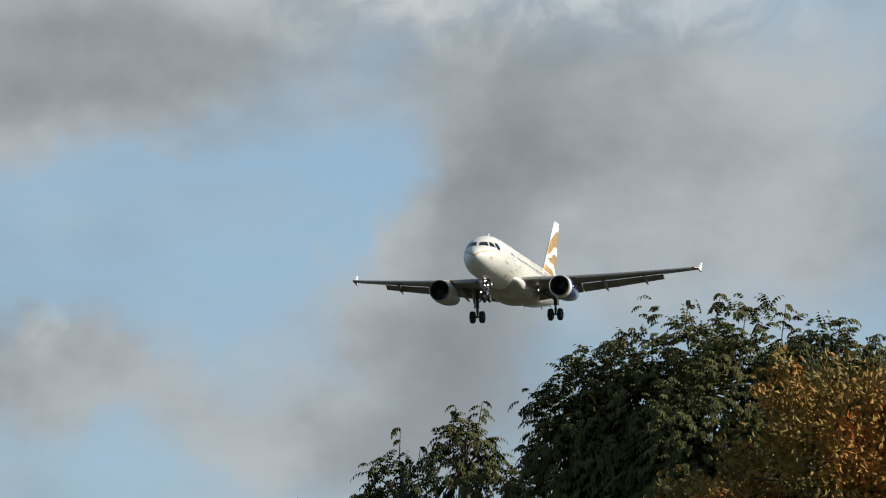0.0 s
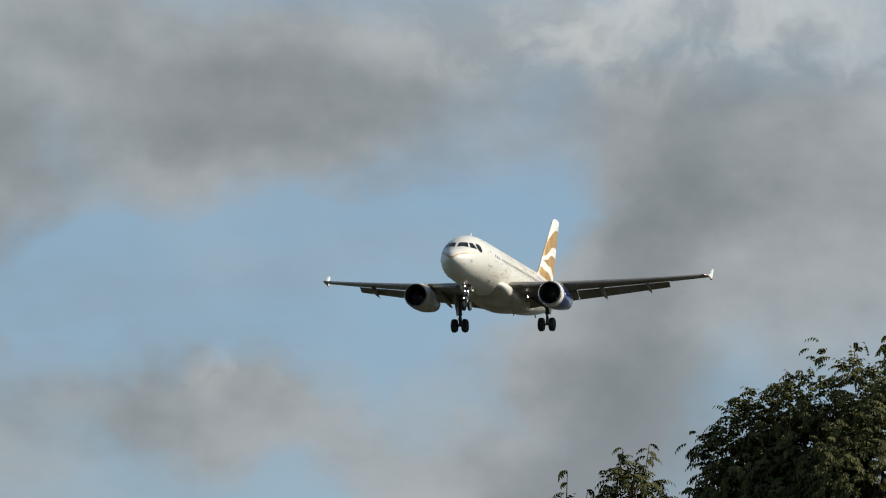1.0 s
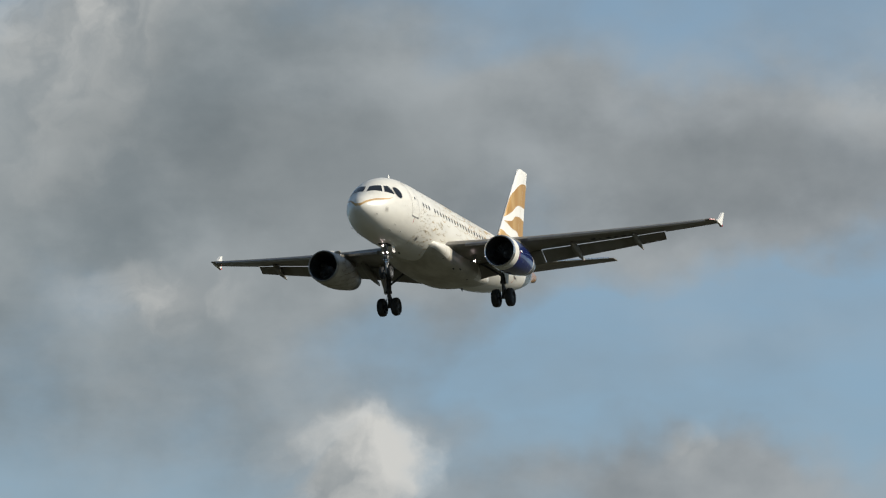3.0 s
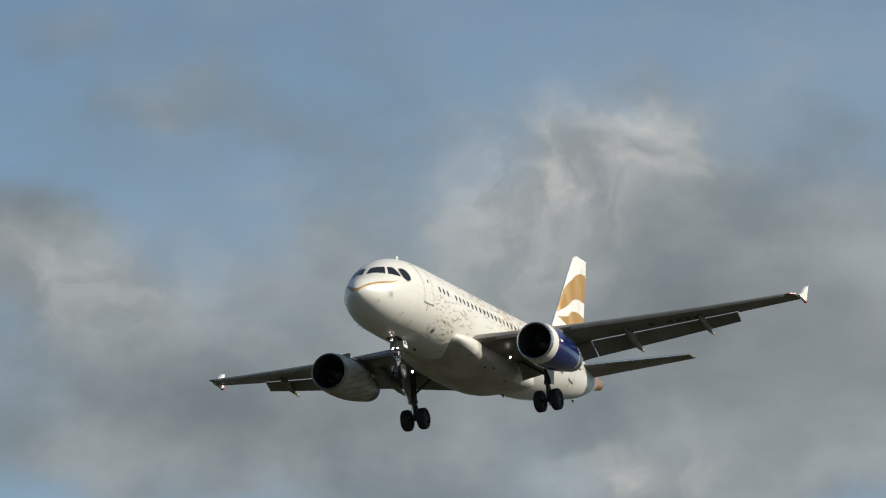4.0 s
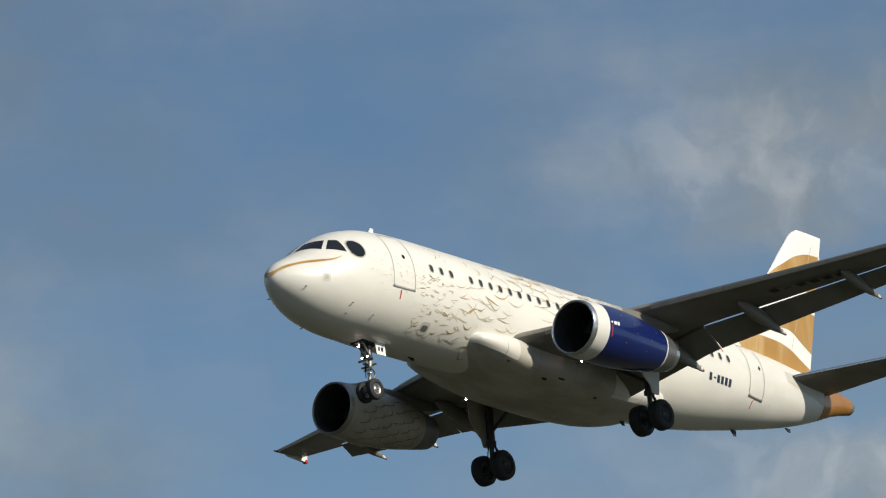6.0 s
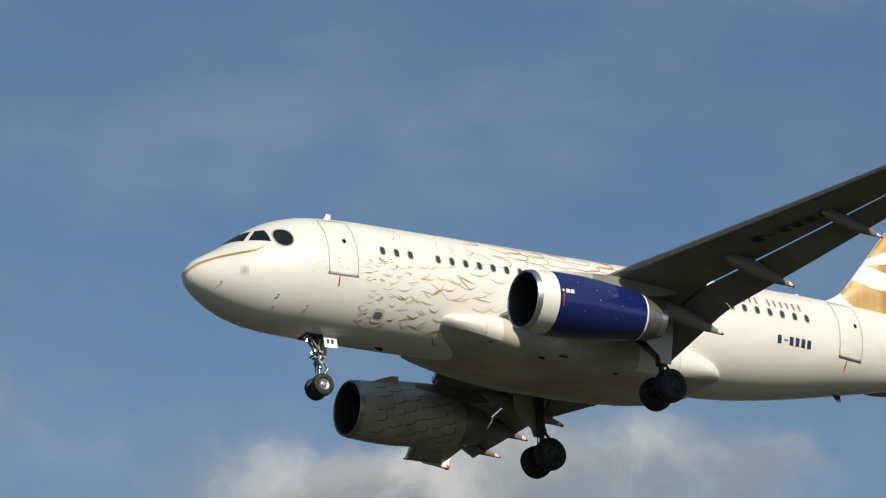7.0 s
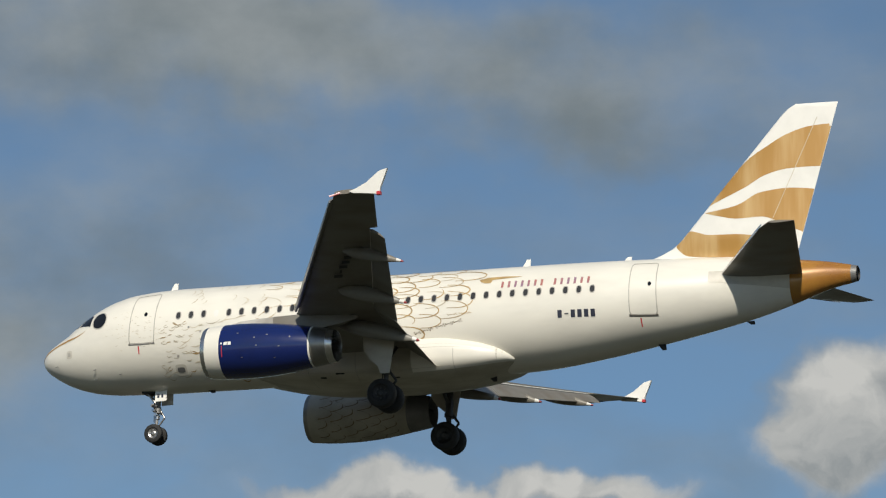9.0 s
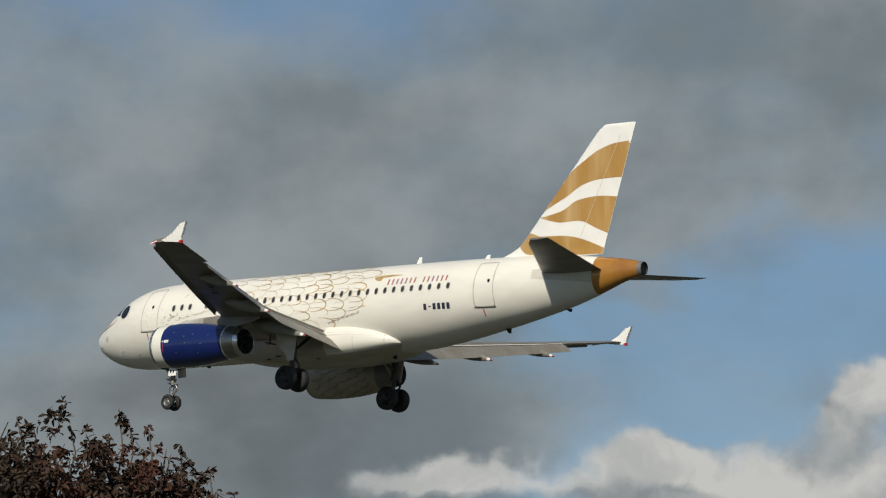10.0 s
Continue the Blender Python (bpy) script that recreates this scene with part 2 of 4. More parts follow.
ROSE = finish("faded_red_letter_paint", (0.42, 0.16, 0.14), 0.4, vary=0.1, scale=1.0, second=(0.28, 0.18, 0.26))
UNDER = finish("faded_dark_letter_paint", (0.018, 0.018, 0.02), 0.5, vary=0.1, scale=3.0)
FAN = finish("fan_titanium", (0.10, 0.10, 0.105), 0.35, metal=0.7, vary=0.1, scale=3.0)
GLOW = lamp_glow("landing_lamp_glow", (1.0, 0.80, 0.78), 16.0)
REDGLOW = lamp_glow("red_lamp_glow", (0.8, 0.06, 0.06), 0.5)

# ---------------------------------------------------------------- mesh helpers
MID = 16.0      # the airliner's origin lies 16 m behind its nose, on the centre line


def link(name, verts, faces, material, parent=None, label="", smooth=True):
    me = bpy.data.meshes.new(name)
    me.from_pydata([tuple(v) for v in verts], [], faces)
    me.materials.append(material)
    me.validate()
    bm = bmesh.new()
    bm.from_mesh(me)
    bmesh.ops.recalc_face_normals(bm, faces=bm.faces)
    bm.to_mesh(me)
    bm.free()
    if smooth:
        me.polygons.foreach_set("use_smooth", [True] * len(me.polygons))
        me.set_sharp_from_angle(angle=radians(40))
    ob = new(name, me)
    if parent:
        ob.parent = parent
    if label:
        tagged(ob, label)
    return ob


class Bag:
    """Collects vertices and faces of one part."""

    def __init__(self):
        self.v, self.f = [], []

    def grid(self, rows, close=False, caps=False):
        n, base = len(rows[0]), len(self.v)
        for r in rows:
            self.v += [tuple(p) for p in r]
        for i in range(len(rows) - 1):
            for j in range(n if close else n - 1):
                k = (j + 1) % n
                self.f.append((base + i * n + j, base + i * n + k, base + (i + 1) * n + k, base + (i + 1) * n + j))
        if caps:
            self.f.append(tuple(base + j for j in range(n)))
            self.f.append(tuple(base + (len(rows) - 1) * n + j for j in range(n)))
        return self

    def box(self, lo, hi, m=None):
        c = [Vector((x, y, z)) for x in (lo[0], hi[0]) for y in (lo[1], hi[1]) for z in (lo[2], hi[2])]
        if m:
            c = [m @ p for p in c]
        b = len(self.v)
        self.v += [tuple(p) for p in c]
        self.f += [tuple(b + i for i in q) for q in ((0, 1, 3, 2), (4, 6, 7, 5), (0, 4, 5, 1), (2, 3, 7, 6), (0, 2, 6, 4), (1, 5, 7, 3))]
        return self

    def tube(self, a, b, ra, rb=None, n=14):
        a, b = Vector(a), Vector(b)
        q = (b - a).to_track_quat("Z", "Y").to_matrix()
        ring = [Vector((math.cos(2 * math.pi * i / n), math.sin(2 * math.pi * i / n), 0)) for i in range(n)]
        return self.grid([[a + q @ (p * ra) for p in ring], [b + q @ (p * (ra if rb is None else rb)) for p in ring]], True, True)

    def spin(self, profile, centre, axis="x", n=48, fat=1.0):
        """A lathe: profile of (along, radius) round an axis through centre."""
        rows = []
        for s, r in profile:
            r *= fat
            row = []
            for i in range(n):
                a = 2 * math.pi * i / n
                u, w = r * math.cos(a), r * math.sin(a)
                row.append((centre[0] + s, centre[1] + u, centre[2] + w) if axis == "x" else (centre[0] + u, centre[1] + s, centre[2] + w))
            rows.append(row)
        return self.grid(rows, True)

    def part(self, name, material, parent=None, label="", smooth=True, flip=False):
        v = [(x, -y, z) for x, y, z in self.v] if flip else self.v
        return link(name, v, self.f, material, parent, label, smooth)


def curve_at(xs, ys, x):
    """Smooth interpolation through the stations (monotone cubic)."""
    xs, ys = np.asarray(xs, float), np.asarray(ys, float)
    i = int(np.clip(np.searchsorted(xs, x) - 1, 0, len(xs) - 2))
    h = np.diff(xs)
    s = np.diff(ys) / h

    def slope(k):
        if k == 0:
            return s[0]
        if k == len(xs) - 1:
            return s[-1]
        return 0.0 if s[k - 1] * s[k] <= 0 else (h[k - 1] + h[k]) / (h[k - 1] / s[k - 1] + h[k] / s[k])
    u = (x - xs[i]) / h[i]
    a, b = slope(i) * h[i], slope(i + 1) * h[i]
    return float(ys[i] + u * a + u * u * (3 * (ys[i + 1] - ys[i]) - 2 * a - b) + u ** 3 * (a + b - 2 * (ys[i + 1] - ys[i])))


# ---------------------------------------------------------------- airliner
HULL_X = (0, 0.03, 0.1, 0.3, 0.5, 0.75, 1.15, 1.7, 2.3, 2.8, 3.4, 4.2, 5.4, 6.5, 20, 21.4, 23.5, 25.6, 27.7, 29.8, 31.5, 32.7, 33.8)
HULL_TOP = (-0.56, -0.43, -0.31, -0.07, 0.07, 0.22, 0.45, 0.86, 1.26, 1.54, 1.77, 1.96, 2.07, 2.1, 2.1, 2.1, 2.09, 2.06, 2.0, 1.86, 1.70, 1.55, 1.33)
HULL_LOW = (-0.56, -0.71, -0.85, -1.06, -1.20, -1.36, -1.57, -1.78, -1.93, -2.0, -2.05, -2.07, -2.1, -2.1, -2.1, -2.03, -1.76, -1.39, -0.98, -0.5, 0.02, 0.45, 0.7)
HULL_HALF = (0, 0.15, 0.28, 0.5, 0.66, 0.83, 1.06, 1.33, 1.55, 1.69, 1.82, 1.92, 1.975, 1.975, 1.975, 1.96, 1.86, 1.65, 1.33, 0.97, 0.65, 0.43, 0.3)


def hull(x):
    t, b, w = (curve_at(HULL_X, c, x) for c in (HULL_TOP, HULL_LOW, HULL_HALF))
    return (t + b) / 2, max((t - b) / 2, 1e-4), max(w, 1e-4)


def skin(x, z, side, out=0.008):
    """The point of the hull's skin at station x and height z on a side (-1 port, 1 starboard), out metres proud of it."""
    zc, h, w = hull(x)
    s = max(-0.999, min(0.999, (z - zc) / h))
    c = math.sqrt(1 - s * s)
    n = Vector((0, c / w, s / h)).normalized()
    return Vector((x - MID, side * (w * c + out * n.y), zc + h * s + out * n.z))


def skin_angle(x, a, out=0.008):
    """The same by the angle a round the hull: 0 at starboard, 90 at the top, 180 at port."""
    zc, h, w = hull(x)
    c, s = math.cos(radians(a)), math.sin(radians(a))
    n = Vector((0, c / w, s / h)).normalized()
    return Vector((x - MID, w * c + out * n.y, zc + h * s + out * n.z))


def nose_point(y, z, side, out=0.012):
    """The point of the rounded nose at a distance y from the centre line and a height z."""
    a, b = 0.0, 4.0
    for k in range(30):
        x = (a + b) / 2
        zc, h, w = hull(x)
        if ((z - zc) / h) ** 2 + (y / w) ** 2 > 1:
            a = x
        else:
            b = x
    zc, h, w = hull(a)
    n = Vector((-0.35 - 1.0 / (1 + 6 * a), y / w / w, (z - zc) / h / h)).normalized()
    return Vector((a - MID, side * y, z)) + Vector((n.x, n.y * side, n.z)) * out


def ribbon(bag, pts, wide, side, out=0.01):
    """A thin painted line on the skin through points (x, z)."""
    rows = []
    for i, (x, z) in enumerate(pts):
        a, b = pts[max(i - 1, 0)], pts[min(i + 1, len(pts) - 1)]
        d = Vector((b[0] - a[0], b[1] - a[1])).normalized()
        k = wide(i / (len(pts) - 1)) if callable(wide) else wide
        rows.append([skin(x - d.y * k / 2, z + d.x * k / 2, side, out), skin(x + d.y * k / 2, z - d.x * k / 2, side, out)])
    bag.grid(rows)


def patch(bag, outline, side, out=0.01, rings=3):
    """A filled patch on the skin inside an outline of (x, z)."""
    cx, cz = (sum(p[i] for p in outline) / len(outline) for i in (0, 1))
    b, n = len(bag.v), len(outline)
    bag.v.append(tuple(skin(cx, cz, side, out)))
    for r in range(1, rings + 1):
        for x, z in outline:
            u = r / rings
            bag.v.append(tuple(skin(cx + (x - cx) * u, cz + (z - cz) * u, side, out)))
    for j in range(n):
        k = (j + 1) % n
        bag.f.append((b, b + 1 + j, b + 1 + k))
        for r in range(rings - 1):
            o = b + 1 + r * n
            bag.f.append((o + j, o + n + j, o + n + k, o + k))


def rounded(pts, r=0.25, steps=4):
    """Corners of an outline cut round."""
    out, n = [], len(pts)
    for i in range(n):
        p, a, b = Vector(pts[i]), Vector(pts[i - 1]), Vector(pts[(i + 1) % n])
        s, e = p.lerp(a, r), p.lerp(b, r)
        for k in range(steps + 1):
            u = k / steps
            q = s.lerp(p, u).lerp(p.lerp(e, u), u)
            out.append((q.x, q.y))
    return out


def dense(pts, step=0.12):
    out = []
    for a, b in zip(pts, pts[1:]):
        n = max(1, int(math.hypot(b[0] - a[0], b[1] - a[1]) / step))
        out += [(a[0] + (b[0] - a[0]) * i / n, a[1] + (b[1] - a[1]) * i / n) for i in range(n)]
    return out + [pts[-1]]


def oval(x, z, rx, rz, n=14, power=2.6):
    out = []
    for i in range(n):
        a = 2 * math.pi * i / n
        c, s = math.cos(a), math.sin(a)
        out.append((x + rx * math.copysign(abs(c) ** (2 / power), c), z + rz * math.copysign(abs(s) ** (2 / power), s)))
    return out


def foil(n=11, thick=0.12, camber=0.02, cut=1.0):
    """An aerofoil section as (along, up), chord 1, round the section from tail over the top; cut: where the tail is cut off."""
    def half(x):
        return 5 * thick * (0.2969 * math.sqrt(x) - 0.126 * x - 0.3516 * x * x + 0.2843 * x ** 3 - 0.1015 * x ** 4)
    xs = [cut * (1 - math.cos(math.pi * i / n)) / 2 for i in range(n + 1)]
    up = [(x, half(x) + camber * 4 * x * (1 - x)) for x in xs]
    lo = [(x, -half(x) * 0.85 + camber * 4 * x * (1 - x)) for x in xs]
    return up[::-1] + lo[1:]


def wing_lead(y):
    return 11.15 + 0.497 * (y - 2.0)


def wing_tail(y):
    return 17.2 - 0.09 * (y - 2.0) if y < 6.2 else 16.82 + 0.303 * (y - 6.2)


def wing_height(y):
    return -1.08 + 0.098 * (y - 2.0) + 0.0016 * (y - 2.0) ** 2


def wing_thick(y):
    return 0.145 - 0.035 * (y - 2) / 15


def wing_point(y, u, v):
    """A point of the wing: u along the chord, v up, both in chords."""
    c = wing_tail(y) - wing_lead(y)
    turn = radians(2.5 - 2.5 * (y - 2) / 15)
    return Vector((wing_lead(y) + c * (u * math.cos(turn) + v * math.sin(turn)) - MID, y, wing_height(y) + c * (v * math.cos(turn) - u * math.sin(turn))))


def build_wing(plane, flip):
    side = "port" if flip else "starboard"
    put = dict(parent=plane, flip=flip)
    w = Bag()
    # flapped inner part, with its tail cut at the flap's cove, and the whole outer part
    for y0, y1, cut in ((1.2, 13.65, 0.855), (13.65, 16.85, 1.0)):
        rows = []
        for i in range(15):
            y = y0 + (y1 - y0) * i / 14
            rows.append([wing_point(y, u, v) for u, v in foil(13, wing_thick(y), 0.018, cut)])
        w.grid(rows, True, True)
    wing = w.part("wing", GREY, label="swept wing with stained underside, light grey darkened for shade", **put)
    # slats, run forward and down
    for a, b in ((2.9, 5.2), (6.4, 8.815), (8.83, 11.315), (11.33, 13.815), (13.83, 16.4)):
        s, rows = Bag(), []
        for y in (a, (a + b) / 2, b):
            c = wing_tail(y) - wing_lead(y)
            k = min(0.14, 0.42 / c)
            sec = [(0.16, 0.055), (0.10, 0.06), (0.03, 0.042), (-0.005, 0.008), (0.01, -0.03), (0.035, -0.034), (0.04, 0.0), (0.07, 0.032)]
            rows.append([wing_point(y, (p - 0.02) * k / 0.13 - 0.12 / c, q * k / 0.13 - 0.10 / c) for p, q in sec])
        s.grid(rows, True, True).part("slat", STEEL, wing, "extended bare-metal slat", flip=flip)
    # flaps, drooped behind the cove
    for a, b, droop in ((1.80, 6.26, 34), (6.32, 13.6, 34)):
        f, rows = Bag(), []
        n = 8
        for i in range(n + 1):
            y = a + (b - a) * i / n
            c = wing_tail(y) - wing_lead(y)
            fc = 0.325 * c if y > 6.2 else 1.22 - 0.02 * (y - 2)
            root = wing_point(y, 0.868, -0.020)
            t = radians(droop)
            rows.append([root + fc * Vector((u * math.cos(t) + v * math.sin(t), 0, v * math.cos(t) - u * math.sin(t))) for u, v in foil(8, 0.13, 0.03)])
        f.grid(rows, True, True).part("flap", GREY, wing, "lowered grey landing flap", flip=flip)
        # Added gap strip: outer white imitates sky through the slot, inner blocks sunlight.
        e = Bag()
        edge = ((0.852, 0.010), (0.866, 0.004), (0.866, -0.004)) if a > 6 else ((0.835, 0.016), (0.868, 0.006), (0.895, -0.012), (0.895, -0.022))
        e.grid([[wing_point(a + (b - a) * i / n, u, v) for u, v in edge] for i in range(n + 1)])
        e.part("flap_gap_filler", WHITE if a > 6 else GREY, wing, "strip added in the flap gap", flip=flip)
    # canoe fairings of the flap tracks
    for y, tip, r in ((12.0, (19.42, -0.62), 0.21), (8.42, (18.32, -1.24), 0.26), (5.05, (17.68, -1.86), 0.28)):
        f = Bag()
        nose = wing_point(y, 0.42, -0.06)
        tail = Vector((tip[0] - MID, y, tip[1]))
        knee = wing_point(y, 0.80, -0.115)
        rows = []
        for i in range(17):
            u = i / 16
            p = nose.lerp(knee, u).lerp(knee.lerp(tail, u), u)
            k = r * (math.sin(math.pi * min(1, u * 1.12 + 0.02)) ** 0.55 if u < 0.46 else max(0.12, 1 - ((u - 0.42) / 0.62) ** 2.2))
            rows.append([p + Vector((0, k * 0.72 * math.cos(2 * math.pi * j / 14), k * 1.15 * math.sin(2 * math.pi * j / 14))) for j in range(14)])
        fairing = f.grid(rows, True, True).part("flap_track_fairing", GREY, wing, flip=flip)
        d = (tail - knee).normalized()
        # White cap paints the sunlit end of the grey fairing.
        Bag().tube(tail - d * 0.16, tail - d * 0.06, r * 0.36, r * 0.30, 12).tube(tail - d * 0.06, tail + d * 0.05, r * 0.30, r * 0.16, 12).part("fairing_tail", WHITE, wing, "white end of a flap track fairing, painted as sunlit", flip=flip)
        Bag().tube(tail + d * 0.02, tail + d * 0.12, r * 0.24, r * 0.12, 10).part("fairing_tip", DARKRED, wing, "dark red fairing tip", flip=flip)
    # wingtip fence
    f = Bag()
    tip = [(19.12, 0.73), (19.4, 0.82), (19.80, 1.02), (20.28, 1.41), (20.60, 1.49), (20.48, 1.15), (20.34, 0.80), (20.33, 0.60), (20.18, 0.57), (19.75, 0.62), (19.3, 0.66)]
    rows = []
    for y in (16.82, 16.90, 16.96):
        k = 0.985 if y != 16.90 else 1.0
        rows.append([(19.6 + (x - 19.6) * k - MID, y + 0.06 * max(0, z - 0.7), z) for x, z in tip])
    f.grid(rows, True, True).part("wingtip_fence", WHITE, wing, "white arrow-shaped wingtip fence", flip=flip)
    Bag().box((20.20 - MID, 16.81, 0.54), (20.345 - MID, 16.97, 0.66)).part("fence_tip", RED, wing, "red lower fence tip", flip=flip)
    Bag().tube((18.30 - MID, 16.72, 0.66), (18.75 - MID, 16.87, 0.72), 0.035, 0.035, 8).part("navigation_lamp", REDGLOW if flip else GLASS, wing, flip=flip)
    if flip:
        # six dark characters under the wing, as plain bars
        for i in range(6):
            y, u0, du, wide = 9.62 + 0.42 * i, 0.34 + 0.026 * i, 0.12, 0.27
            if i == 1:
                u0, du = u0 + 0.045, 0.03
            q = [wing_point(y + p, u0 + r, -wing_thick(y) * 0.47 - 0.004) for p, r in ((0, 0), (wide, 0), (wide, du), (0, du))]
            Bag().grid([[q[0], q[1]], [q[3], q[2]]]).part("registration_bar", UNDER, wing, "dark bar of lettering under the wing", flip=flip)
    return wing


ENGINE_X, ENGINE_Y, ENGINE_Z, SLIM = 0.23, 5.77, -2.08, 0.965


def build_engine(plane, flip):
    at = (ENGINE_X - MID, ENGINE_Y, ENGINE_Z)
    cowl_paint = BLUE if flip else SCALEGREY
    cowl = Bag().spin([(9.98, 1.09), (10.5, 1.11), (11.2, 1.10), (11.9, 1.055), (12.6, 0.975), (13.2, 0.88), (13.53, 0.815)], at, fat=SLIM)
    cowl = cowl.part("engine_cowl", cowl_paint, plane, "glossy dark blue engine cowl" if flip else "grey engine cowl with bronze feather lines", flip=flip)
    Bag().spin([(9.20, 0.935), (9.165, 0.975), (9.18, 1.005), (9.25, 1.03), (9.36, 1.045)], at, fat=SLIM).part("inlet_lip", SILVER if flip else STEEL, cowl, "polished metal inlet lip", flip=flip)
    # Near-black throat and duct paint the shade inside the inlet.
    Bag().spin([(10.0, 0.84), (9.7, 0.845), (9.42, 0.87), (9.28, 0.90), (9.20, 0.935)], at, fat=SLIM).part("inlet_throat", SHADEGREY, cowl, "", flip=flip)
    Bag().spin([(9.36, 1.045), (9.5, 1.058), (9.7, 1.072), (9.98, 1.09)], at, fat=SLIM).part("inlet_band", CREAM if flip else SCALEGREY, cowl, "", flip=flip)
    Bag().spin([(10.0, 0.84), (10.4, 0.83), (10.9, 0.83)], at, fat=SLIM).part("inlet_duct", SHADEGREY, cowl, "", flip=flip)
    fan = Bag()
    for i in range(22):
        a = 2 * math.pi * i / 22
        rows = []
        for r in (0.22, 0.5, 0.82):
            tw = 0.35 + 0.5 * r
            rows.append([(10.55 + ENGINE_X + s * 0.16 * math.cos(tw) - MID, ENGINE_Y + r * math.cos(a + s * 0.13 * tw), ENGINE_Z + r * math.sin(a + s * 0.13 * tw)) for s in (-1, 0, 1)])
        fan.grid(rows)
    fan.part("fan", FAN, cowl, "dark titanium fan blades", flip=flip)
    Bag().spin([(10.1, 0.0), (10.15, 0.05), (10.4, 0.17), (10.6, 0.23), (10.72, 0.83)], at, fat=SLIM).part("spinner", DARKGREY, cowl, "", flip=flip)
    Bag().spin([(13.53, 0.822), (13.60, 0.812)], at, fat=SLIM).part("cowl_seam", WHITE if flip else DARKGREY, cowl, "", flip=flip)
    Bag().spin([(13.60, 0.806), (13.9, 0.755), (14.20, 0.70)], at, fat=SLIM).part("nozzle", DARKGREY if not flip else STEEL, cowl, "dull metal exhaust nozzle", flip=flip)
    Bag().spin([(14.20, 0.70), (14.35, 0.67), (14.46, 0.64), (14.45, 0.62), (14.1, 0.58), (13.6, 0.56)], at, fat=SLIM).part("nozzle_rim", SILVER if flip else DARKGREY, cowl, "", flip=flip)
    Bag().spin([(13.6, 0.56), (13.62, 0.32), (14.1, 0.25), (14.5, 0.05), (14.52, 0.0)], at, fat=SLIM).part("exhaust_plug", BLACK, cowl, "", flip=flip)
    # pylon: pale front, darker rear that paints the shade under the wing
    for name, paint, words, stations in (
            ("pylon", PYLON, "pale grey engine pylon", ((10.2, -1.10, -1.01, 0.02), (10.7, -1.12, -0.90, 0.12), (11.4, -1.14, -0.84, 0.17), (12.1, -1.2, -0.80, 0.19))),
            ("shaded_pylon_tail", GREY, "rear part of the pylon, darkened for wing shade", ((12.1, -1.2, -0.80, 0.188), (13.1, -1.32, -0.76, 0.19), (14.0, -1.40, -0.80, 0.18), (14.9, -1.22, -0.86, 0.12), (15.5, -1.02, -0.90, 0.02)))):
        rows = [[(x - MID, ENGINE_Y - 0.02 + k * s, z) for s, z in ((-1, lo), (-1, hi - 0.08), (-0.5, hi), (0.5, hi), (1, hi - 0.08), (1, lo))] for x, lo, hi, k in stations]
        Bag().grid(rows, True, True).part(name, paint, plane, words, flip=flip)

    def around(x, a, out=0.006):
        r = np.interp(x, (9.66, 9.98, 10.5, 11.2, 11.9, 12.6, 13.2, 13.53), (1.07, 1.09, 1.11, 1.10, 1.055, 0.975, 0.88, 0.815)) * SLIM + out
        return Vector((x + ENGINE_X - MID, ENGINE_Y + r * math.cos(radians(a)), ENGINE_Z + r * math.sin(radians(a))))
    # strake: a thin fin on the inner shoulder of the cowl
    fin = []
    for x, rise in ((10.05, 0.0), (10.35, 0.12), (10.75, 0.25), (11.0, 0.27), (11.06, 0.0)):
        fin.append([around(x, a, out) for a, out in ((111, -0.02), (112, rise), (113, rise), (114, -0.02))])
    Bag().grid(fin, True, True).part("strake", cowl_paint, cowl, "small fin on the cowl", flip=flip)
    if flip:
        # small placards on the outer side (0 degrees)
        for x0, x1, a0, a1 in ((10.06, 10.13, 3, 7), (10.20, 10.34, 1, 8), (10.37, 10.50, 1, 8)):
            Bag().grid([[around(x0, a0), around(x0, (a0 + a1) / 2), around(x0, a1)], [around(x1, a0), around(x1, (a0 + a1) / 2), around(x1, a1)]]).part("placard", WHITE, cowl, "small white placard", flip=flip)
        m = Bag()
        m.grid([[around(10.1, a) for a in (-24, -12, 0)], [around(10.13, a) for a in (-24, -12, 0)]])
        m.part("red_line", RED, cowl, "", flip=flip)
        m = Bag()
        for x, a in ((10.9, -28), (11.4, 14), (11.9, 20), (12.4, -8), (11.5, -4), (12.8, 16), (10.7, 26), (12.2, -34)):
            m.grid([[around(x, a), around(x, a + 2)], [around(x + 0.07, a), around(x + 0.07, a + 2)]])
        m.part("cowl_latch", STEEL, cowl, "", flip=flip)["kind"] = "stuff"
    else:
        rnd, m = random.Random(5), Bag()
        for i in range(6):
            for j in range(15):
                x, a = 9.80 + 0.56 * i + rnd.uniform(-0.06, 0.06), -180 + 24 * (j + 0.5 * (i % 2)) + rnd.uniform(-2.5, 2.5)
                span, deep = rnd.uniform(11.5, 15), rnd.uniform(0.42, 0.62)
                pts = []
                for k in range(9):
                    u = k / 8 * 2 - 1
                    pts.append((x + deep * (1 - abs(u) ** 2.4) + rnd.uniform(-0.012, 0.012), a + u * span + 3 * (1 - u * u)))
                for (p, q), (p2, q2) in zip(pts, pts[1:]):
                    k, k2 = 0.018 + 0.03 * abs(math.sin(q * 0.3)), 0.018 + 0.03 * abs(math.sin(q2 * 0.3))
                    if p2 < 13.3:
                        m.grid([[around(p, q, 0.007), around(p + k, q + 1.2, 0.007)], [around(p2, q2, 0.007), around(p2 + k2, q2 + 1.2, 0.007)]])
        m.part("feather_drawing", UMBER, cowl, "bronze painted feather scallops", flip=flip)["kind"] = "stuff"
    return cowl


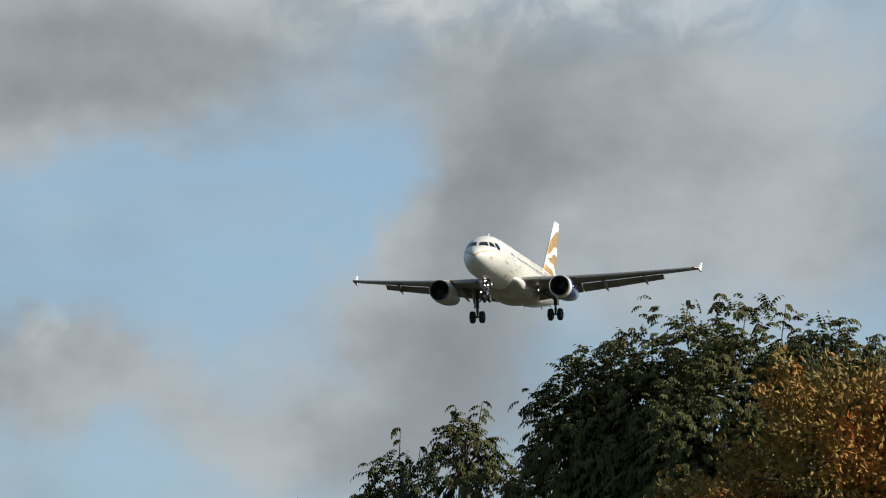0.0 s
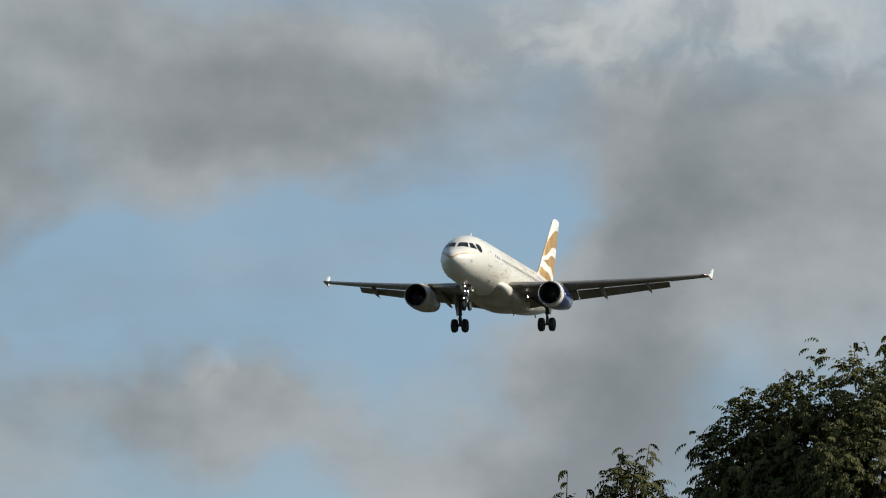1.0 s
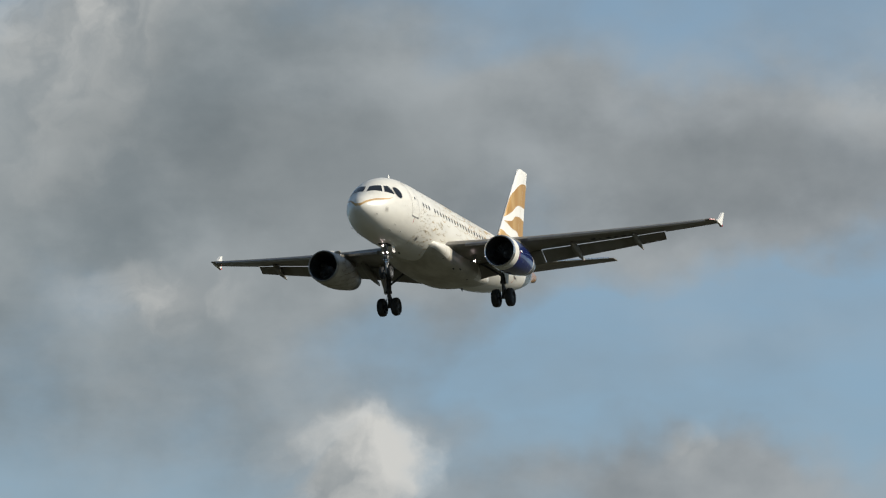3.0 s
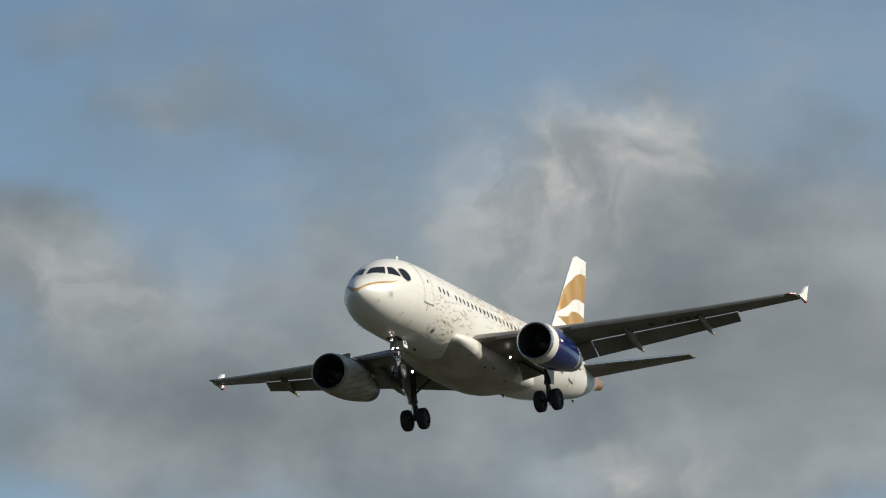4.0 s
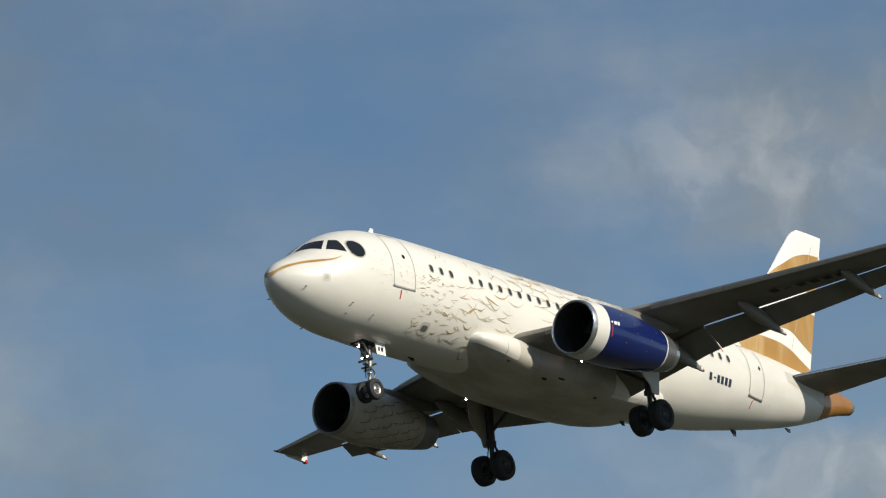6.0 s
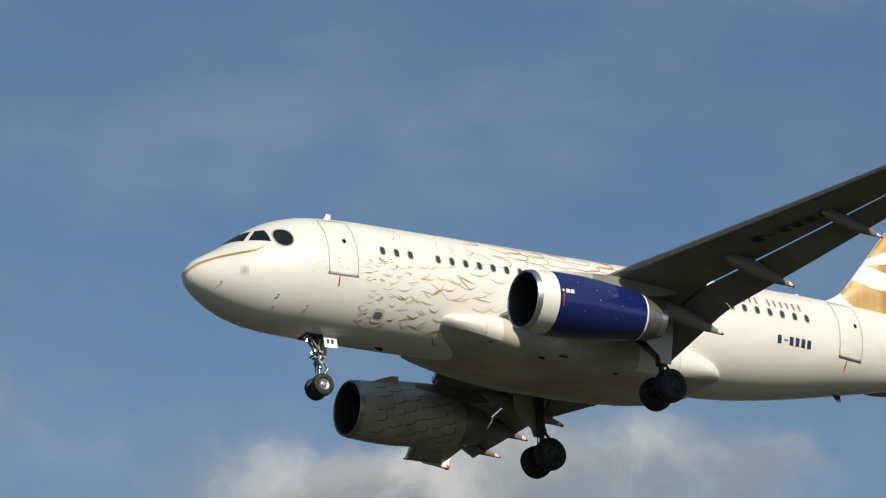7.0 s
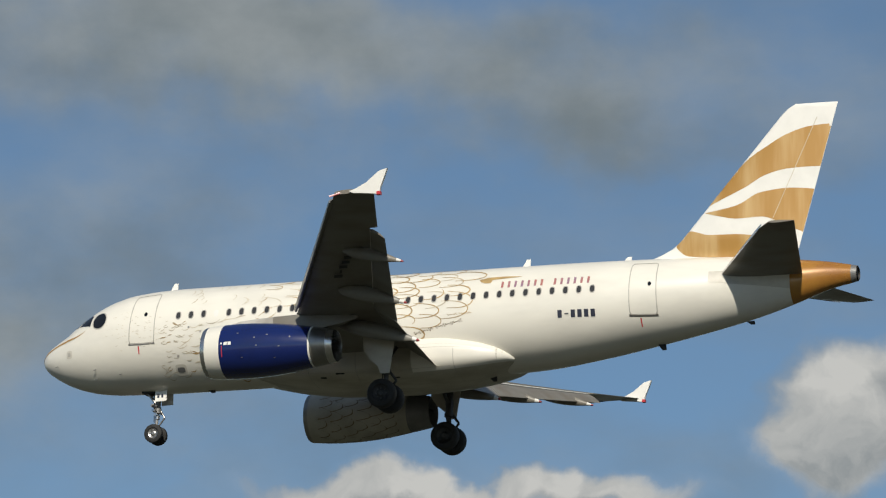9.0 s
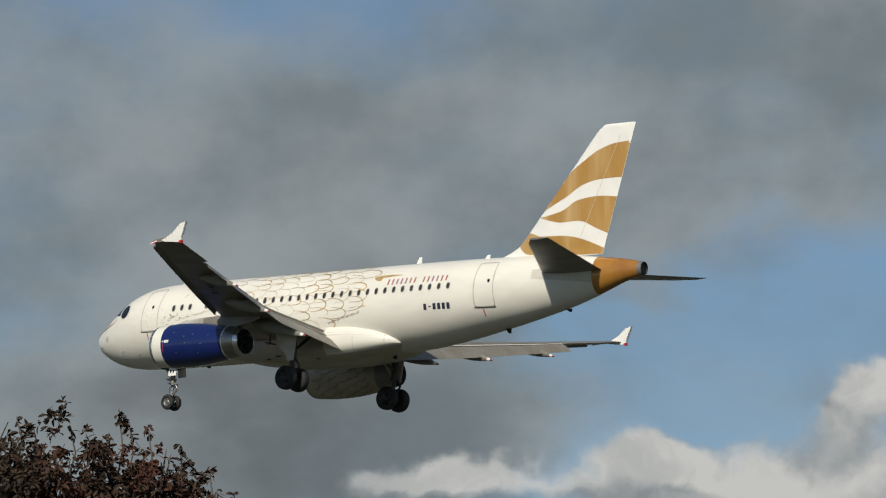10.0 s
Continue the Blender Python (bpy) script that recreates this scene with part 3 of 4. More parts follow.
def build_wheel(gear, x, y, z, r, wide, flip=False):
    t = Bag().spin([(-wide * 0.34, r * 0.52), (-wide * 0.5, r * 0.62), (-wide * 0.5, r * 0.86), (-wide * 0.38, r * 0.97), (-wide * 0.2, r), (wide * 0.2, r), (wide * 0.38, r * 0.97), (wide * 0.5, r * 0.86), (wide * 0.5, r * 0.62), (wide * 0.34, r * 0.52)], (x - MID, y, z), "y", 36)
    t.part("tyre", RUBBER, gear, "black rubber tyre", flip=flip)
    h = Bag().spin([(-wide * 0.30, 0.0), (-wide * 0.36, r * 0.12), (-wide * 0.30, r * 0.2), (-wide * 0.22, r * 0.3), (-wide * 0.30, r * 0.46), (-wide * 0.36, r * 0.53), (wide * 0.36, r * 0.53), (wide * 0.30, r * 0.46), (wide * 0.22, r * 0.3), (wide * 0.30, r * 0.2), (wide * 0.36, r * 0.12), (wide * 0.30, 0.0)], (x - MID, y, z), "y", 28)
    h.part("rim", STEEL if r < 0.45 else RIM, gear, "grey metal wheel rim", flip=flip)
    n = Bag()
    for k in range(8):
        a = 2 * math.pi * k / 8
        n.tube((x - MID + r * 0.36 * math.cos(a), y - wide * 0.31, z + r * 0.36 * math.sin(a)), (x - MID + r * 0.36 * math.cos(a), y + wide * 0.31, z + r * 0.36 * math.sin(a)), r * 0.06, None, 7)
    n.part("wheel_bolt", SHADEGREY if r > 0.45 else DARKGREY, gear, "", flip=flip)["kind"] = "stuff"


def build_main_gear(plane, flip):
    X, Y, Z = 16.04 - MID, 3.80, -3.70
    # Leg, stays and links carry their shade in the near-black colour.
    s = Bag().tube((X, Y, -1.0), (X, Y, -2.75), 0.155).tube((X, Y, -2.6), (X, Y, Z - 0.04), 0.095).tube((X, Y - 0.62, Z), (X, Y + 0.62, Z), 0.085).tube((X, Y, -2.82), (X, Y, -2.66), 0.19)
    gear = s.part("main_gear_leg", SHADEGREY, plane, "main landing gear leg darkened for shade, with twin wheels", flip=flip)
    Bag().tube((X, Y, -2.35), (X - 0.1, Y - 1.35, -1.45), 0.07).tube((X, Y, -1.75), (X - 0.55, Y - 0.2, -1.15), 0.06).part("side_stay", SHADEGREY, gear, "", flip=flip)
    Bag().tube((X + 0.12, Y, -2.7), (X + 0.42, Y, -3.1), 0.05).tube((X + 0.42, Y, -3.1), (X + 0.1, Y, -3.55), 0.05).part("torque_link", SHADEGREY, gear, "", flip=flip)
    rows = []
    for z, a, b in ((-1.15, -0.92, 0.42), (-1.9, -0.86, 0.36), (-2.25, -0.62, 0.30), (-2.55, -0.26, 0.26), (-2.85, -0.16, 0.22)):
        rows.append([(X + a, Y + 0.24, z), (X + b, Y + 0.24, z), (X + b, Y + 0.28, z), (X + a, Y + 0.28, z)])
    Bag().grid(rows, True, True).part("gear_door", BELLY, gear, "stained white leg door, darkened for shade", flip=flip)
    for dy in (-0.46, 0.46):
        build_wheel(gear, X + MID, Y + dy, Z, 0.575, 0.42, flip)
    # brake lines
    Bag().tube((X - 0.16, Y + 0.05, -1.2), (X - 0.13, Y + 0.05, -2.9), 0.022, None, 7).tube((X - 0.13, Y + 0.05, -2.9), (X - 0.1, Y + 0.2, Z + 0.1), 0.022, None, 7).part("brake_line", BLACK, gear, "", flip=flip)


def build_nose_gear(plane):
    X, Z = 4.95 - MID, -3.79
    s = Bag().tube((X + 0.12, 0, -1.9), (X + 0.04, 0, -2.85), 0.10).tube((X + 0.04, 0, -2.75), (X, 0, Z), 0.062).tube((X, -0.30, Z), (X, 0.30, Z), 0.06).tube((X + 0.05, 0, -2.92), (X + 0.06, 0, -2.72), 0.14).tube((X + 0.05, -0.22, -2.62), (X + 0.05, 0.22, -2.62), 0.05)
    gear = s.part("nose_gear_leg", LEG, plane, "bare metal nose landing gear leg with twin wheels")
    Bag().tube((X + 0.05, 0.1, -2.6), (X - 0.48, 0.12, -1.95), 0.045).tube((X + 0.05, -0.1, -2.6), (X - 0.48, -0.12, -1.95), 0.045).tube((X - 0.48, -0.16, -1.98), (X - 0.48, 0.16, -1.98), 0.05).part("drag_brace", STEEL, gear)
    Bag().tube((X + 0.16, 0, -2.8), (X + 0.36, 0, -3.12), 0.035).tube((X + 0.36, 0, -3.12), (X + 0.06, 0, -3.5), 0.035).part("torque_link", STEEL, gear)
    Bag().tube((X - 0.1, -0.34, -2.66), (X - 0.1, 0.34, -2.66), 0.04).tube((X + 0.05, -0.36, -2.86), (X + 0.05, 0.36, -2.86), 0.035).part("steering_rod", STEEL, gear)
    Bag().tube((X + 0.02, -0.20, -2.98), (X + 0.02, 0.20, -2.98), 0.07, None, 10).tube((X - 0.14, -0.1, -2.78), (X - 0.14, 0.1, -2.78), 0.06, None, 10).tube((X + 0.04, 0, -3.16), (X + 0.04, 0, -3.06), 0.10, None, 12).part("steering_collar", SILVER, gear, "bright metal steering collar")
    Bag().tube((X - 0.08, 0.09, -2.2), (X - 0.06, 0.09, -3.3), 0.018, None, 6).tube((X - 0.08, -0.09, -2.2), (X - 0.06, -0.09, -3.3), 0.018, None, 6).part("hydraulic_line", BLACK, gear)
    for y in (-0.25, 0.25):
        build_wheel(gear, X + MID, y, Z, 0.385, 0.22)
    for s in (-1, 1):
        # front doors hang down beside the leg
        Bag().grid([[(X + 0.05, 0.30 * s, -1.98), (X + 0.56, 0.30 * s, -1.97)], [(X + 0.06, 0.36 * s, -2.52), (X + 0.55, 0.36 * s, -2.50)]]).grid([[(X + 0.05, 0.33 * s, -1.98), (X + 0.56, 0.33 * s, -1.97)], [(X + 0.06, 0.39 * s, -2.52), (X + 0.55, 0.39 * s, -2.50)]]).part("gear_door", WHITE, gear, "small white nose gear door with two dark characters")
        for k in (0.16, 0.33):
            y0 = 0.375 if s > 0 else -0.375
            Bag().box((X + k, y0 - 0.012, -2.36), (X + k + 0.085, y0 + 0.012, -2.22)).part("letter_bar", NAVY, gear)
        lamp = Bag().spin([(-0.004, 0.046), (0.03, 0.05), (0.08, 0.03), (0.08, 0.0)], (X - 0.16, 0.13 * s, -2.58), "x", 16).part("taxi_lamp", DARKGREY, gear, "lit lamp on the nose gear")
        Bag().spin([(0.0, 0.0), (0.0, 0.044)], (X - 0.16, 0.13 * s, -2.58), "x", 16).part("lamp_face", GLOW, lamp)
    lamp = Bag().spin([(-0.004, 0.064), (0.04, 0.07), (0.10, 0.04), (0.10, 0.0)], (X - 0.34, 0.10, -2.16), "x", 16).part("take_off_lamp", DARKGREY, gear, "lit lamp on the nose gear")
    Bag().spin([(0.0, 0.0), (0.0, 0.062)], (X - 0.34, 0.10, -2.16), "x", 16).part("lamp_face", GLOW, lamp)
    Bag().tube((X - 0.26, 0.10, -2.16), (X + 0.08, 0.0, -2.1), 0.03, None, 8).part("lamp_bracket", DARKGREY, gear)
    # Black slab stands in for the shade of the open nose wheel bay.
    Bag().box((X - 0.55, -0.30, -2.115), (X + 0.30, 0.30, -2.0)).part("wheel_bay_shade", BLACK, plane)


def build_tailplane(plane, flip):
    rows = []
    for i in range(9):
        y = 0.25 + (6.22 - 0.25) * i / 8
        u = (y - 0.4) / 5.8
        lead, tail = 28.3 + (31.75 - 28.3) * u, 31.75 + (32.95 - 31.75) * u
        if i == 8:
            lead += 0.18
        c = tail - lead
        z = 0.95 + 0.096 * y
        rows.append([(lead + c * p - MID, y, z + c * q) for p, q in foil(10, 0.10, 0.0)])
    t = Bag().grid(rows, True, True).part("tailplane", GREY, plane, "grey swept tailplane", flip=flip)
    e = Bag()
    e.grid([[(28.3 + 0.595 * (y - 0.4) - 0.012 - MID, y, 0.95 + 0.096 * y + 0.05), (28.3 + 0.595 * (y - 0.4) - 0.03 - MID, y, 0.95 + 0.096 * y), (28.3 + 0.595 * (y - 0.4) - 0.012 - MID, y, 0.95 + 0.096 * y - 0.05)] for y in (1.2, 2.5, 3.8, 5.0, 6.0)])
    e.part("leading_edge", SILVER, t, "bare metal leading edge", flip=flip)


FIN_Z = (1.85, 2.1, 2.25, 2.45, 2.7, 7.97)
FIN_LEAD = (25.2, 25.6, 26.0, 26.4, 26.72, 31.12)
FIN_TAIL = (31.42, 31.48, 31.52, 31.57, 31.64, 33.05)


def fin_half(x, z):
    a, b = np.interp(z, FIN_Z, FIN_LEAD), np.interp(z, FIN_Z, FIN_TAIL)
    u = min(1, max(0, (x - a) / (b - a)))
    k = 0.095 if z > 2.7 else 0.095 * max(0.5, (z - 1.6) / 1.1)
    return 5 * k * (b - a) * (0.2969 * math.sqrt(u) - 0.126 * u - 0.3516 * u * u + 0.2843 * u ** 3 - 0.1015 * u ** 4)


def build_fin(plane):
    rows = []
    for z in (1.85, 2.0, 2.1, 2.18, 2.25, 2.35, 2.45, 2.58, 2.7, 3.2, 4.0, 5.0, 6.0, 7.0, 7.6, 7.8, 7.93, 7.98):
        a, b = float(np.interp(z, FIN_Z, FIN_LEAD)), float(np.interp(z, FIN_Z, FIN_TAIL))
        a += 1.7 * max(0, z - 7.6) ** 2
        k = 1.0 if z < 7.95 else 0.6
        xs = [b + (a - b) * (1 - math.cos(math.pi * i / 16)) / 2 for i in range(17)]
        row = [(x - MID, k * fin_half(x, z), z) for x in xs] + [(x - MID, -k * fin_half(x, z), z) for x in xs[::-1][1:]]
        rows.append(row)
    fin = Bag().grid(rows, True, True).part("tail_fin", WHITE, plane, "white tail fin with waving gold bands")
    bands = [
        # x along the band, its top, its low edge
        ((27.9, 29.34, 30.21, 31.1, 32.0, 32.9), (4.15, 5.76, 6.32, 6.80, 7.05, 7.12), (4.08, 4.70, 5.18, 5.38, 5.42, 5.42)),
        ((27.75, 28.4, 29.08, 30.0, 31.12, 32.3), (3.80, 3.88, 4.02, 4.48, 4.60, 4.50), (3.79, 3.60, 3.47, 3.50, 3.05, 2.55)),
        ((26.5, 27.08, 27.95, 29.1, 30.0, 31.6), (2.62, 3.12, 2.88, 2.84, 2.70, 2.10), (2.56, 2.10, 2.0, 1.95, 1.90, 1.86)),
    ]
    for side in (-1, 1):
        for xs, tops, lows in bands:
            b, rows = Bag(), []
            for i in range(41):
                u = i / 40
                row = []
                for j in range(7):
                    # walk along the band within the fin's outline at each height
                    x = xs[0] + (xs[-1] - xs[0]) * u
                    lo, hi = curve_at(xs, lows, x), curve_at(xs, tops, x)
                    z = lo + (hi - lo) * j / 6
                    a, e = float(np.interp(z, FIN_Z, FIN_LEAD)) + 0.01, float(np.interp(z, FIN_Z, FIN_TAIL)) - 0.01
                    x = min(max(x, a), e)
                    row.append((x - MID, side * (fin_half(x, z) + 0.006), z))
                rows.append(row)
            b.grid(rows).part("gold_band", GOLD, fin, "shaded gold band")
        r = Bag()
        for z0, z1 in ((2.75, 7.4),):
            r.grid([[(float(np.interp(z, FIN_Z, FIN_LEAD)) * 0.30 + 0.70 * float(np.interp(z, FIN_Z, FIN_TAIL)) + d - MID, side * (fin_half(float(np.interp(z, FIN_Z, FIN_LEAD)) * 0.30 + 0.70 * float(np.interp(z, FIN_Z, FIN_TAIL)), z) + 0.009), z) for d in (0, 0.025)] for z in (2.75, 3.9, 5.1, 6.3, 7.4)])
        r.part("rudder_seam", PALEGOLD, fin)
    Bag().box((32.72 - MID, -0.03, 7.0), (32.81 - MID, 0.03, 7.12)).part("tail_lamp", WHITE, fin)


def build_hull(plane):
    def loft(xs, n=72):
        rows = []
        for x in xs:
            zc, h, w = hull(x)
            rows.append([(x - MID, w * math.cos(2 * math.pi * j / n), zc + h * math.sin(2 * math.pi * j / n)) for j in range(n)])
        return Bag().grid(rows, True)
    front = [0.002, 0.012, 0.03, 0.06, 0.1, 0.16, 0.23, 0.3, 0.4, 0.5] + [0.5 + 0.15 * i for i in range(1, 40)]
    rear = [6.5 + 0.75 * i for i in range(1, 19)] + [20.4 + 0.4 * i for i in range(28)]
    loft(front + rear + [31.3]).part("fuselage", CREAM, plane, "cream white fuselage with stained belly")
    loft([31.3, 31.6, 32.0, 32.4, 32.8, 33.2, 33.62]).part("tail_cone", GLOSSGOLD, plane, "glossy gold tail cone")
    loft([33.62, 33.7, 33.8, 33.84]).part("exhaust_ring", DARKGREY, plane, "dark exhaust ring on the tail cone")
    zc, h, w = hull(33.8)
    Bag().spin([(0.0, 0.0), (0.0, 0.24), (0.07, 0.26)], (33.80 - MID, 0, zc), "x", 24).part("exhaust_opening", BLACK, plane)
    # fairing between wing and belly
    rows = []
    fx = (8.85, 9.0, 9.2, 9.6, 10.2, 11.0, 13.0, 15.5, 17.5, 18.8, 19.7, 20.2, 20.35)
    fw = (1.25, 1.62, 1.84, 1.95, 2.02, 2.05, 2.08, 2.08, 2.02, 1.88, 1.62, 1.25, 1.0)
    fl = (-1.62, -1.74, -1.86, -1.98, -2.12, -2.28, -2.50, -2.56, -2.48, -2.32, -2.12, -1.95, -1.88)
    ft = (-1.12, -1.04, -0.99, -0.95, -0.90, -0.84, -0.74, -0.68, -0.72, -0.95, -1.25, -1.55, -1.7)

    def fairing(x, t, out=0.0):
        a, lo, hi = (curve_at(fx, c, x) for c in (fw, fl, ft))
        k = 2 / (2.1 + 0.8 * min(1.0, max(0.0, (x - 9.2) / 2.6)))
        c, s = math.cos(t), math.sin(t)
        return (x - MID, (a + out) * math.copysign(abs(c) ** k, c), (lo + hi) / 2 + ((hi - lo) / 2 + out) * math.copysign(abs(s) ** k, s))
    for i in range(60):
        x = 8.85 + (20.35 - 8.85) * i / 59
        rows.append([fairing(x, 2 * math.pi * j / 48) for j in range(48)])
    Bag().grid(rows, True, True).part("belly_fairing", BELLY, plane, "stained white belly fairing under the wing root, darkened for shade")
    # white panels of the fairing, before and behind the wing: clean, and painted for sun
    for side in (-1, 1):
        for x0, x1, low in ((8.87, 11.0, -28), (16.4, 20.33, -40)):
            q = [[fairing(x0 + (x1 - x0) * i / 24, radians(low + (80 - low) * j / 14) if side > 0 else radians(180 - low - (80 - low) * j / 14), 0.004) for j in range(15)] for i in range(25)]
            Bag().grid(q).part("fairing_panel", CREAM, plane, "clean cream white panel, painted where the belly fairing is sunlit")
    # vents, drain covers and panel joints of the fairing
    for side in (-1, 1):
        for x0, x1, a0, a1, m in ((12.55, 12.80, -46, -41, BLACK), (13.25, 13.60, -34, -30, BLACK), (10.6, 10.72, -40, -35, DARKGREY), (15.6, 15.8, -52, -48, BLACK)):
            q = [[fairing(x0 + (x1 - x0) * i / 3, radians(a0 + (a1 - a0) * j / 2) if side > 0 else radians(180 - a0 - (a1 - a0) * j / 2), 0.008) for j in range(3)] for i in range(4)]
            Bag().grid(q).part("vent", m, plane, "dark vent in the belly fairing")
        for x0 in (10.35, 12.1, 14.1, 18.1):
            q = [[fairing(x0 + d, radians(a) if side > 0 else radians(180 - a), 0.006) for d in (0, 0.022)] for a in range(-86, 10, 6)]
            Bag().grid(q).part("panel_joint", SEAL, plane)
        q = [[fairing(10.4 + 0.4 * i, radians(-30 + d) if side > 0 else radians(210 - d), 0.006) for d in (0, 0.7)] for i in range(20)]
        Bag().grid(q).part("panel_joint", SEAL, plane)
    # cockpit panes
    panes = (
        [(1.26, 0.49, 0.10), (1.84, 1.02, 0.12), (2.21, 1.11, 0.77), (1.79, 0.55, 0.94)],
        [(1.92, 0.55, 1.03), (2.30, 1.08, 0.86), (2.53, 1.02, 1.06), (2.54, 0.47, 1.44)],
    )
    for side in (-1, 1):
        # windscreens are given by their heights and sides, so that they wrap over the brow
        for quad in panes:
            b, rows, n = Bag(), [], 8
            for i in range(n + 1):
                row = []
                for j in range(n + 1):
                    u, v = i / n, j / n
                    p = Vector(quad[0]).lerp(Vector(quad[3]), u).lerp(Vector(quad[1]).lerp(Vector(quad[2]), u), v)
                    zc, h, w = hull(p.x)
                    a = math.degrees(math.atan2((p.y - zc) / h, p.z / w))
                    q = skin_angle(p.x, a, 0.012)
                    row.append((q.x, q.y * side, q.z))
                rows.append(row)
            b.grid(rows).part("cockpit_pane", GLASS, plane, "dark cockpit window pane")
        b = Bag()
        patch(b, oval(2.97, 0.66, 0.30, 0.34, 20, 2.2), side, 0.012)
        b.part("cockpit_pane", GLASS, plane, "dark oval rear cockpit pane")
        b = Bag()
        ribbon(b, oval(2.97, 0.66, 0.325, 0.365, 28, 2.2) + oval(2.97, 0.66, 0.325, 0.365, 28, 2.2)[:1], 0.035, side, 0.010)
        b.part("pane_surround", SEAL, plane)
        # gold line over the nose
        b = Bag()
        pts = [(0.035, -0.50), (0.10, -0.44), (0.30, -0.30), (0.6, -0.18), (1.0, -0.06), (1.45, 0.02), (1.9, 0.10), (2.2, 0.22), (2.42, 0.38)]
        rows = []
        for i in range(49):
            u = i / 48
            if i == 0:
                y, z = 0.0, -0.52
            else:
                x = 0.02 + 2.40 * u ** 1.7
                z = curve_at([p[0] for p in pts], [p[1] for p in pts], x)
                y = abs(skin(x, z, 1, 0).y)
            k = (0.15 * (1 - u) ** 0.5 + 0.012) / 2
            rows.append([nose_point(y, z + k * j, side) for j in (-1, -0.5, 0, 0.5, 1)])
        b.grid(rows)
        b.part("gold_line", GOLD, plane, "gold line curving round the nose")
        # cabin windows
        for i in range(33):
            x = 6.52 + 0.5373 * i
            if i == 3:
                b = Bag()
                patch(b, oval(x, 0.57, 0.10, 0.15), side, 0.012, 2)
                b.part("blanked_window", WHITE, plane, "blanked white cabin window")
                continue
            b = Bag()
            patch(b, oval(x, 0.57 + 0.001 * i, 0.122, 0.178), side, 0.009, 2)
            b.part("window_surround", SEAL, plane)
            b = Bag()
            patch(b, oval(x, 0.57 + 0.001 * i, 0.088, 0.14), side, 0.014, 2)
            b.part("cabin_window", PANE, plane)
        # doors: seam, small pane, red handle mark
        for corners, pane in (([(4.47, 1.62), (5.52, 1.70), (5.52, -0.48), (4.43, -0.48)], (5.10, 0.72)), ([(25.15, 1.66), (26.18, 1.66), (26.24, -0.46), (25.17, -0.46)], (25.95, 0.72))):
            d = rounded(corners, 0.10)
            b = Bag()
            ribbon(b, dense(d + d[:1]), 0.036, side, 0.012)
            b.part("door_seam", SEAL, plane, "grey seam of a closed cabin door")
            b = Bag()
            ribbon(b, [(corners[3][0] - 0.02, -0.49), (corners[3][0] + 0.5, -0.50), (corners[2][0] + 0.02, -0.49)], 0.085, side, 0.012)
            b.part("door_sill", STEEL, plane)
            b = Bag()
            patch(b, oval(pane[0], pane[1], 0.07, 0.09, 10), side, 0.012, 1)
            b.part("door_pane", GLASS, plane)
            b = Bag()
            x = corners[3][0] + 0.38
            patch(b, [(x, -0.58), (x + 0.05, -0.58), (x + 0.05, -0.88), (x, -0.88)], side, 0.012, 1)
            b.part("door_mark", RED, plane)
        # airline name as plain bars, and the sweep before it
        x = 19.98
        for i, k in enumerate("11111110111111"):
            step = 0.268
            if k == "1":
                b = Bag()
                patch(b, [(x, 0.86), (x + 0.095, 0.87), (x + 0.095, 1.14), (x, 1.16)], side, 0.012, 1)
                b.part("name_bar", ROSE, plane)
            x += step
        b = Bag()
        patch(b, [(19.02, 1.31), (19.10, 1.20), (19.30, 1.12), (19.52, 1.12), (19.35, 1.20), (19.30, 1.27), (19.8, 1.34), (20.8, 1.345), (20.2, 1.40), (19.4, 1.39)], side, 0.012, 1)
        b.part("gold_sweep", BRONZE, plane, "gold sweep beside the airline name")
        # a painted signature, as broken wavy bars
        for x0, x1, z0, z1, tall in ((16.45, 17.25, -0.78, -0.60, 0.09), (17.36, 18.45, -0.58, -0.36, 0.085), (17.85, 18.25, -0.13, -0.10, 0.045), (18.33, 18.85, -0.10, -0.08, 0.045)):
            b = Bag()
            n = int((x1 - x0) / 0.02)
            ribbon(b, [(x0 + (x1 - x0) * i / n, z0 + (z1 - z0) * i / n + tall * math.sin(1.25 * i) * (0.55 + 0.45 * math.cos(0.37 * i))) for i in range(n + 1)], 0.018, side, 0.012)
            b.part("signature_bar", UMBER if z0 < -0.3 else BRONZE, plane)
        # registration as plain bars
        x = 22.34
        for i in range(6):
            b = Bag()
            if i == 1:
                patch(b, [(x + 0.02, -0.37), (x + 0.17, -0.37), (x + 0.17, -0.32), (x + 0.02, -0.32)], side, 0.012, 1)
            else:
                patch(b, [(x, -0.49), (x + 0.17, -0.49), (x + 0.17, -0.20), (x, -0.20)], side, 0.012, 1)
            b.part("registration_bar", NAVY, plane)
            x += 0.263
        # ports and probes
        for (px, pz, rx, rz), m in (((1.60, -0.60, 0.14, 0.16), FAINT), ((1.60, -0.60, 0.07, 0.085), SEAL), ((6.52, -1.52, 0.24, 0.19), FAINT), ((6.52, -1.52, 0.16, 0.085), DARKGREY), ((5.9, -1.50, 0.06, 0.06), FAINT), ((6.5, -1.04, 0.05, 0.05), SEAL), ((7.5, -0.15, 0.04, 0.04), SEAL), ((7.0, 0.05, 0.035, 0.035), DARKGREY)):
            b = Bag()
            patch(b, oval(px, pz, rx, rz, 12, 4), side, 0.010 if m is FAINT else 0.014, 1)
            b.part("access_panel" if m is FAINT else "port_cover", m, plane)
        for px, pz in ((2.8, -1.30), (3.9, -1.52), (2.75, -1.62), (0.95, -0.95)):
            p = skin(px, pz, side, 0)
            n = Vector((0, side, -0.6)).normalized()
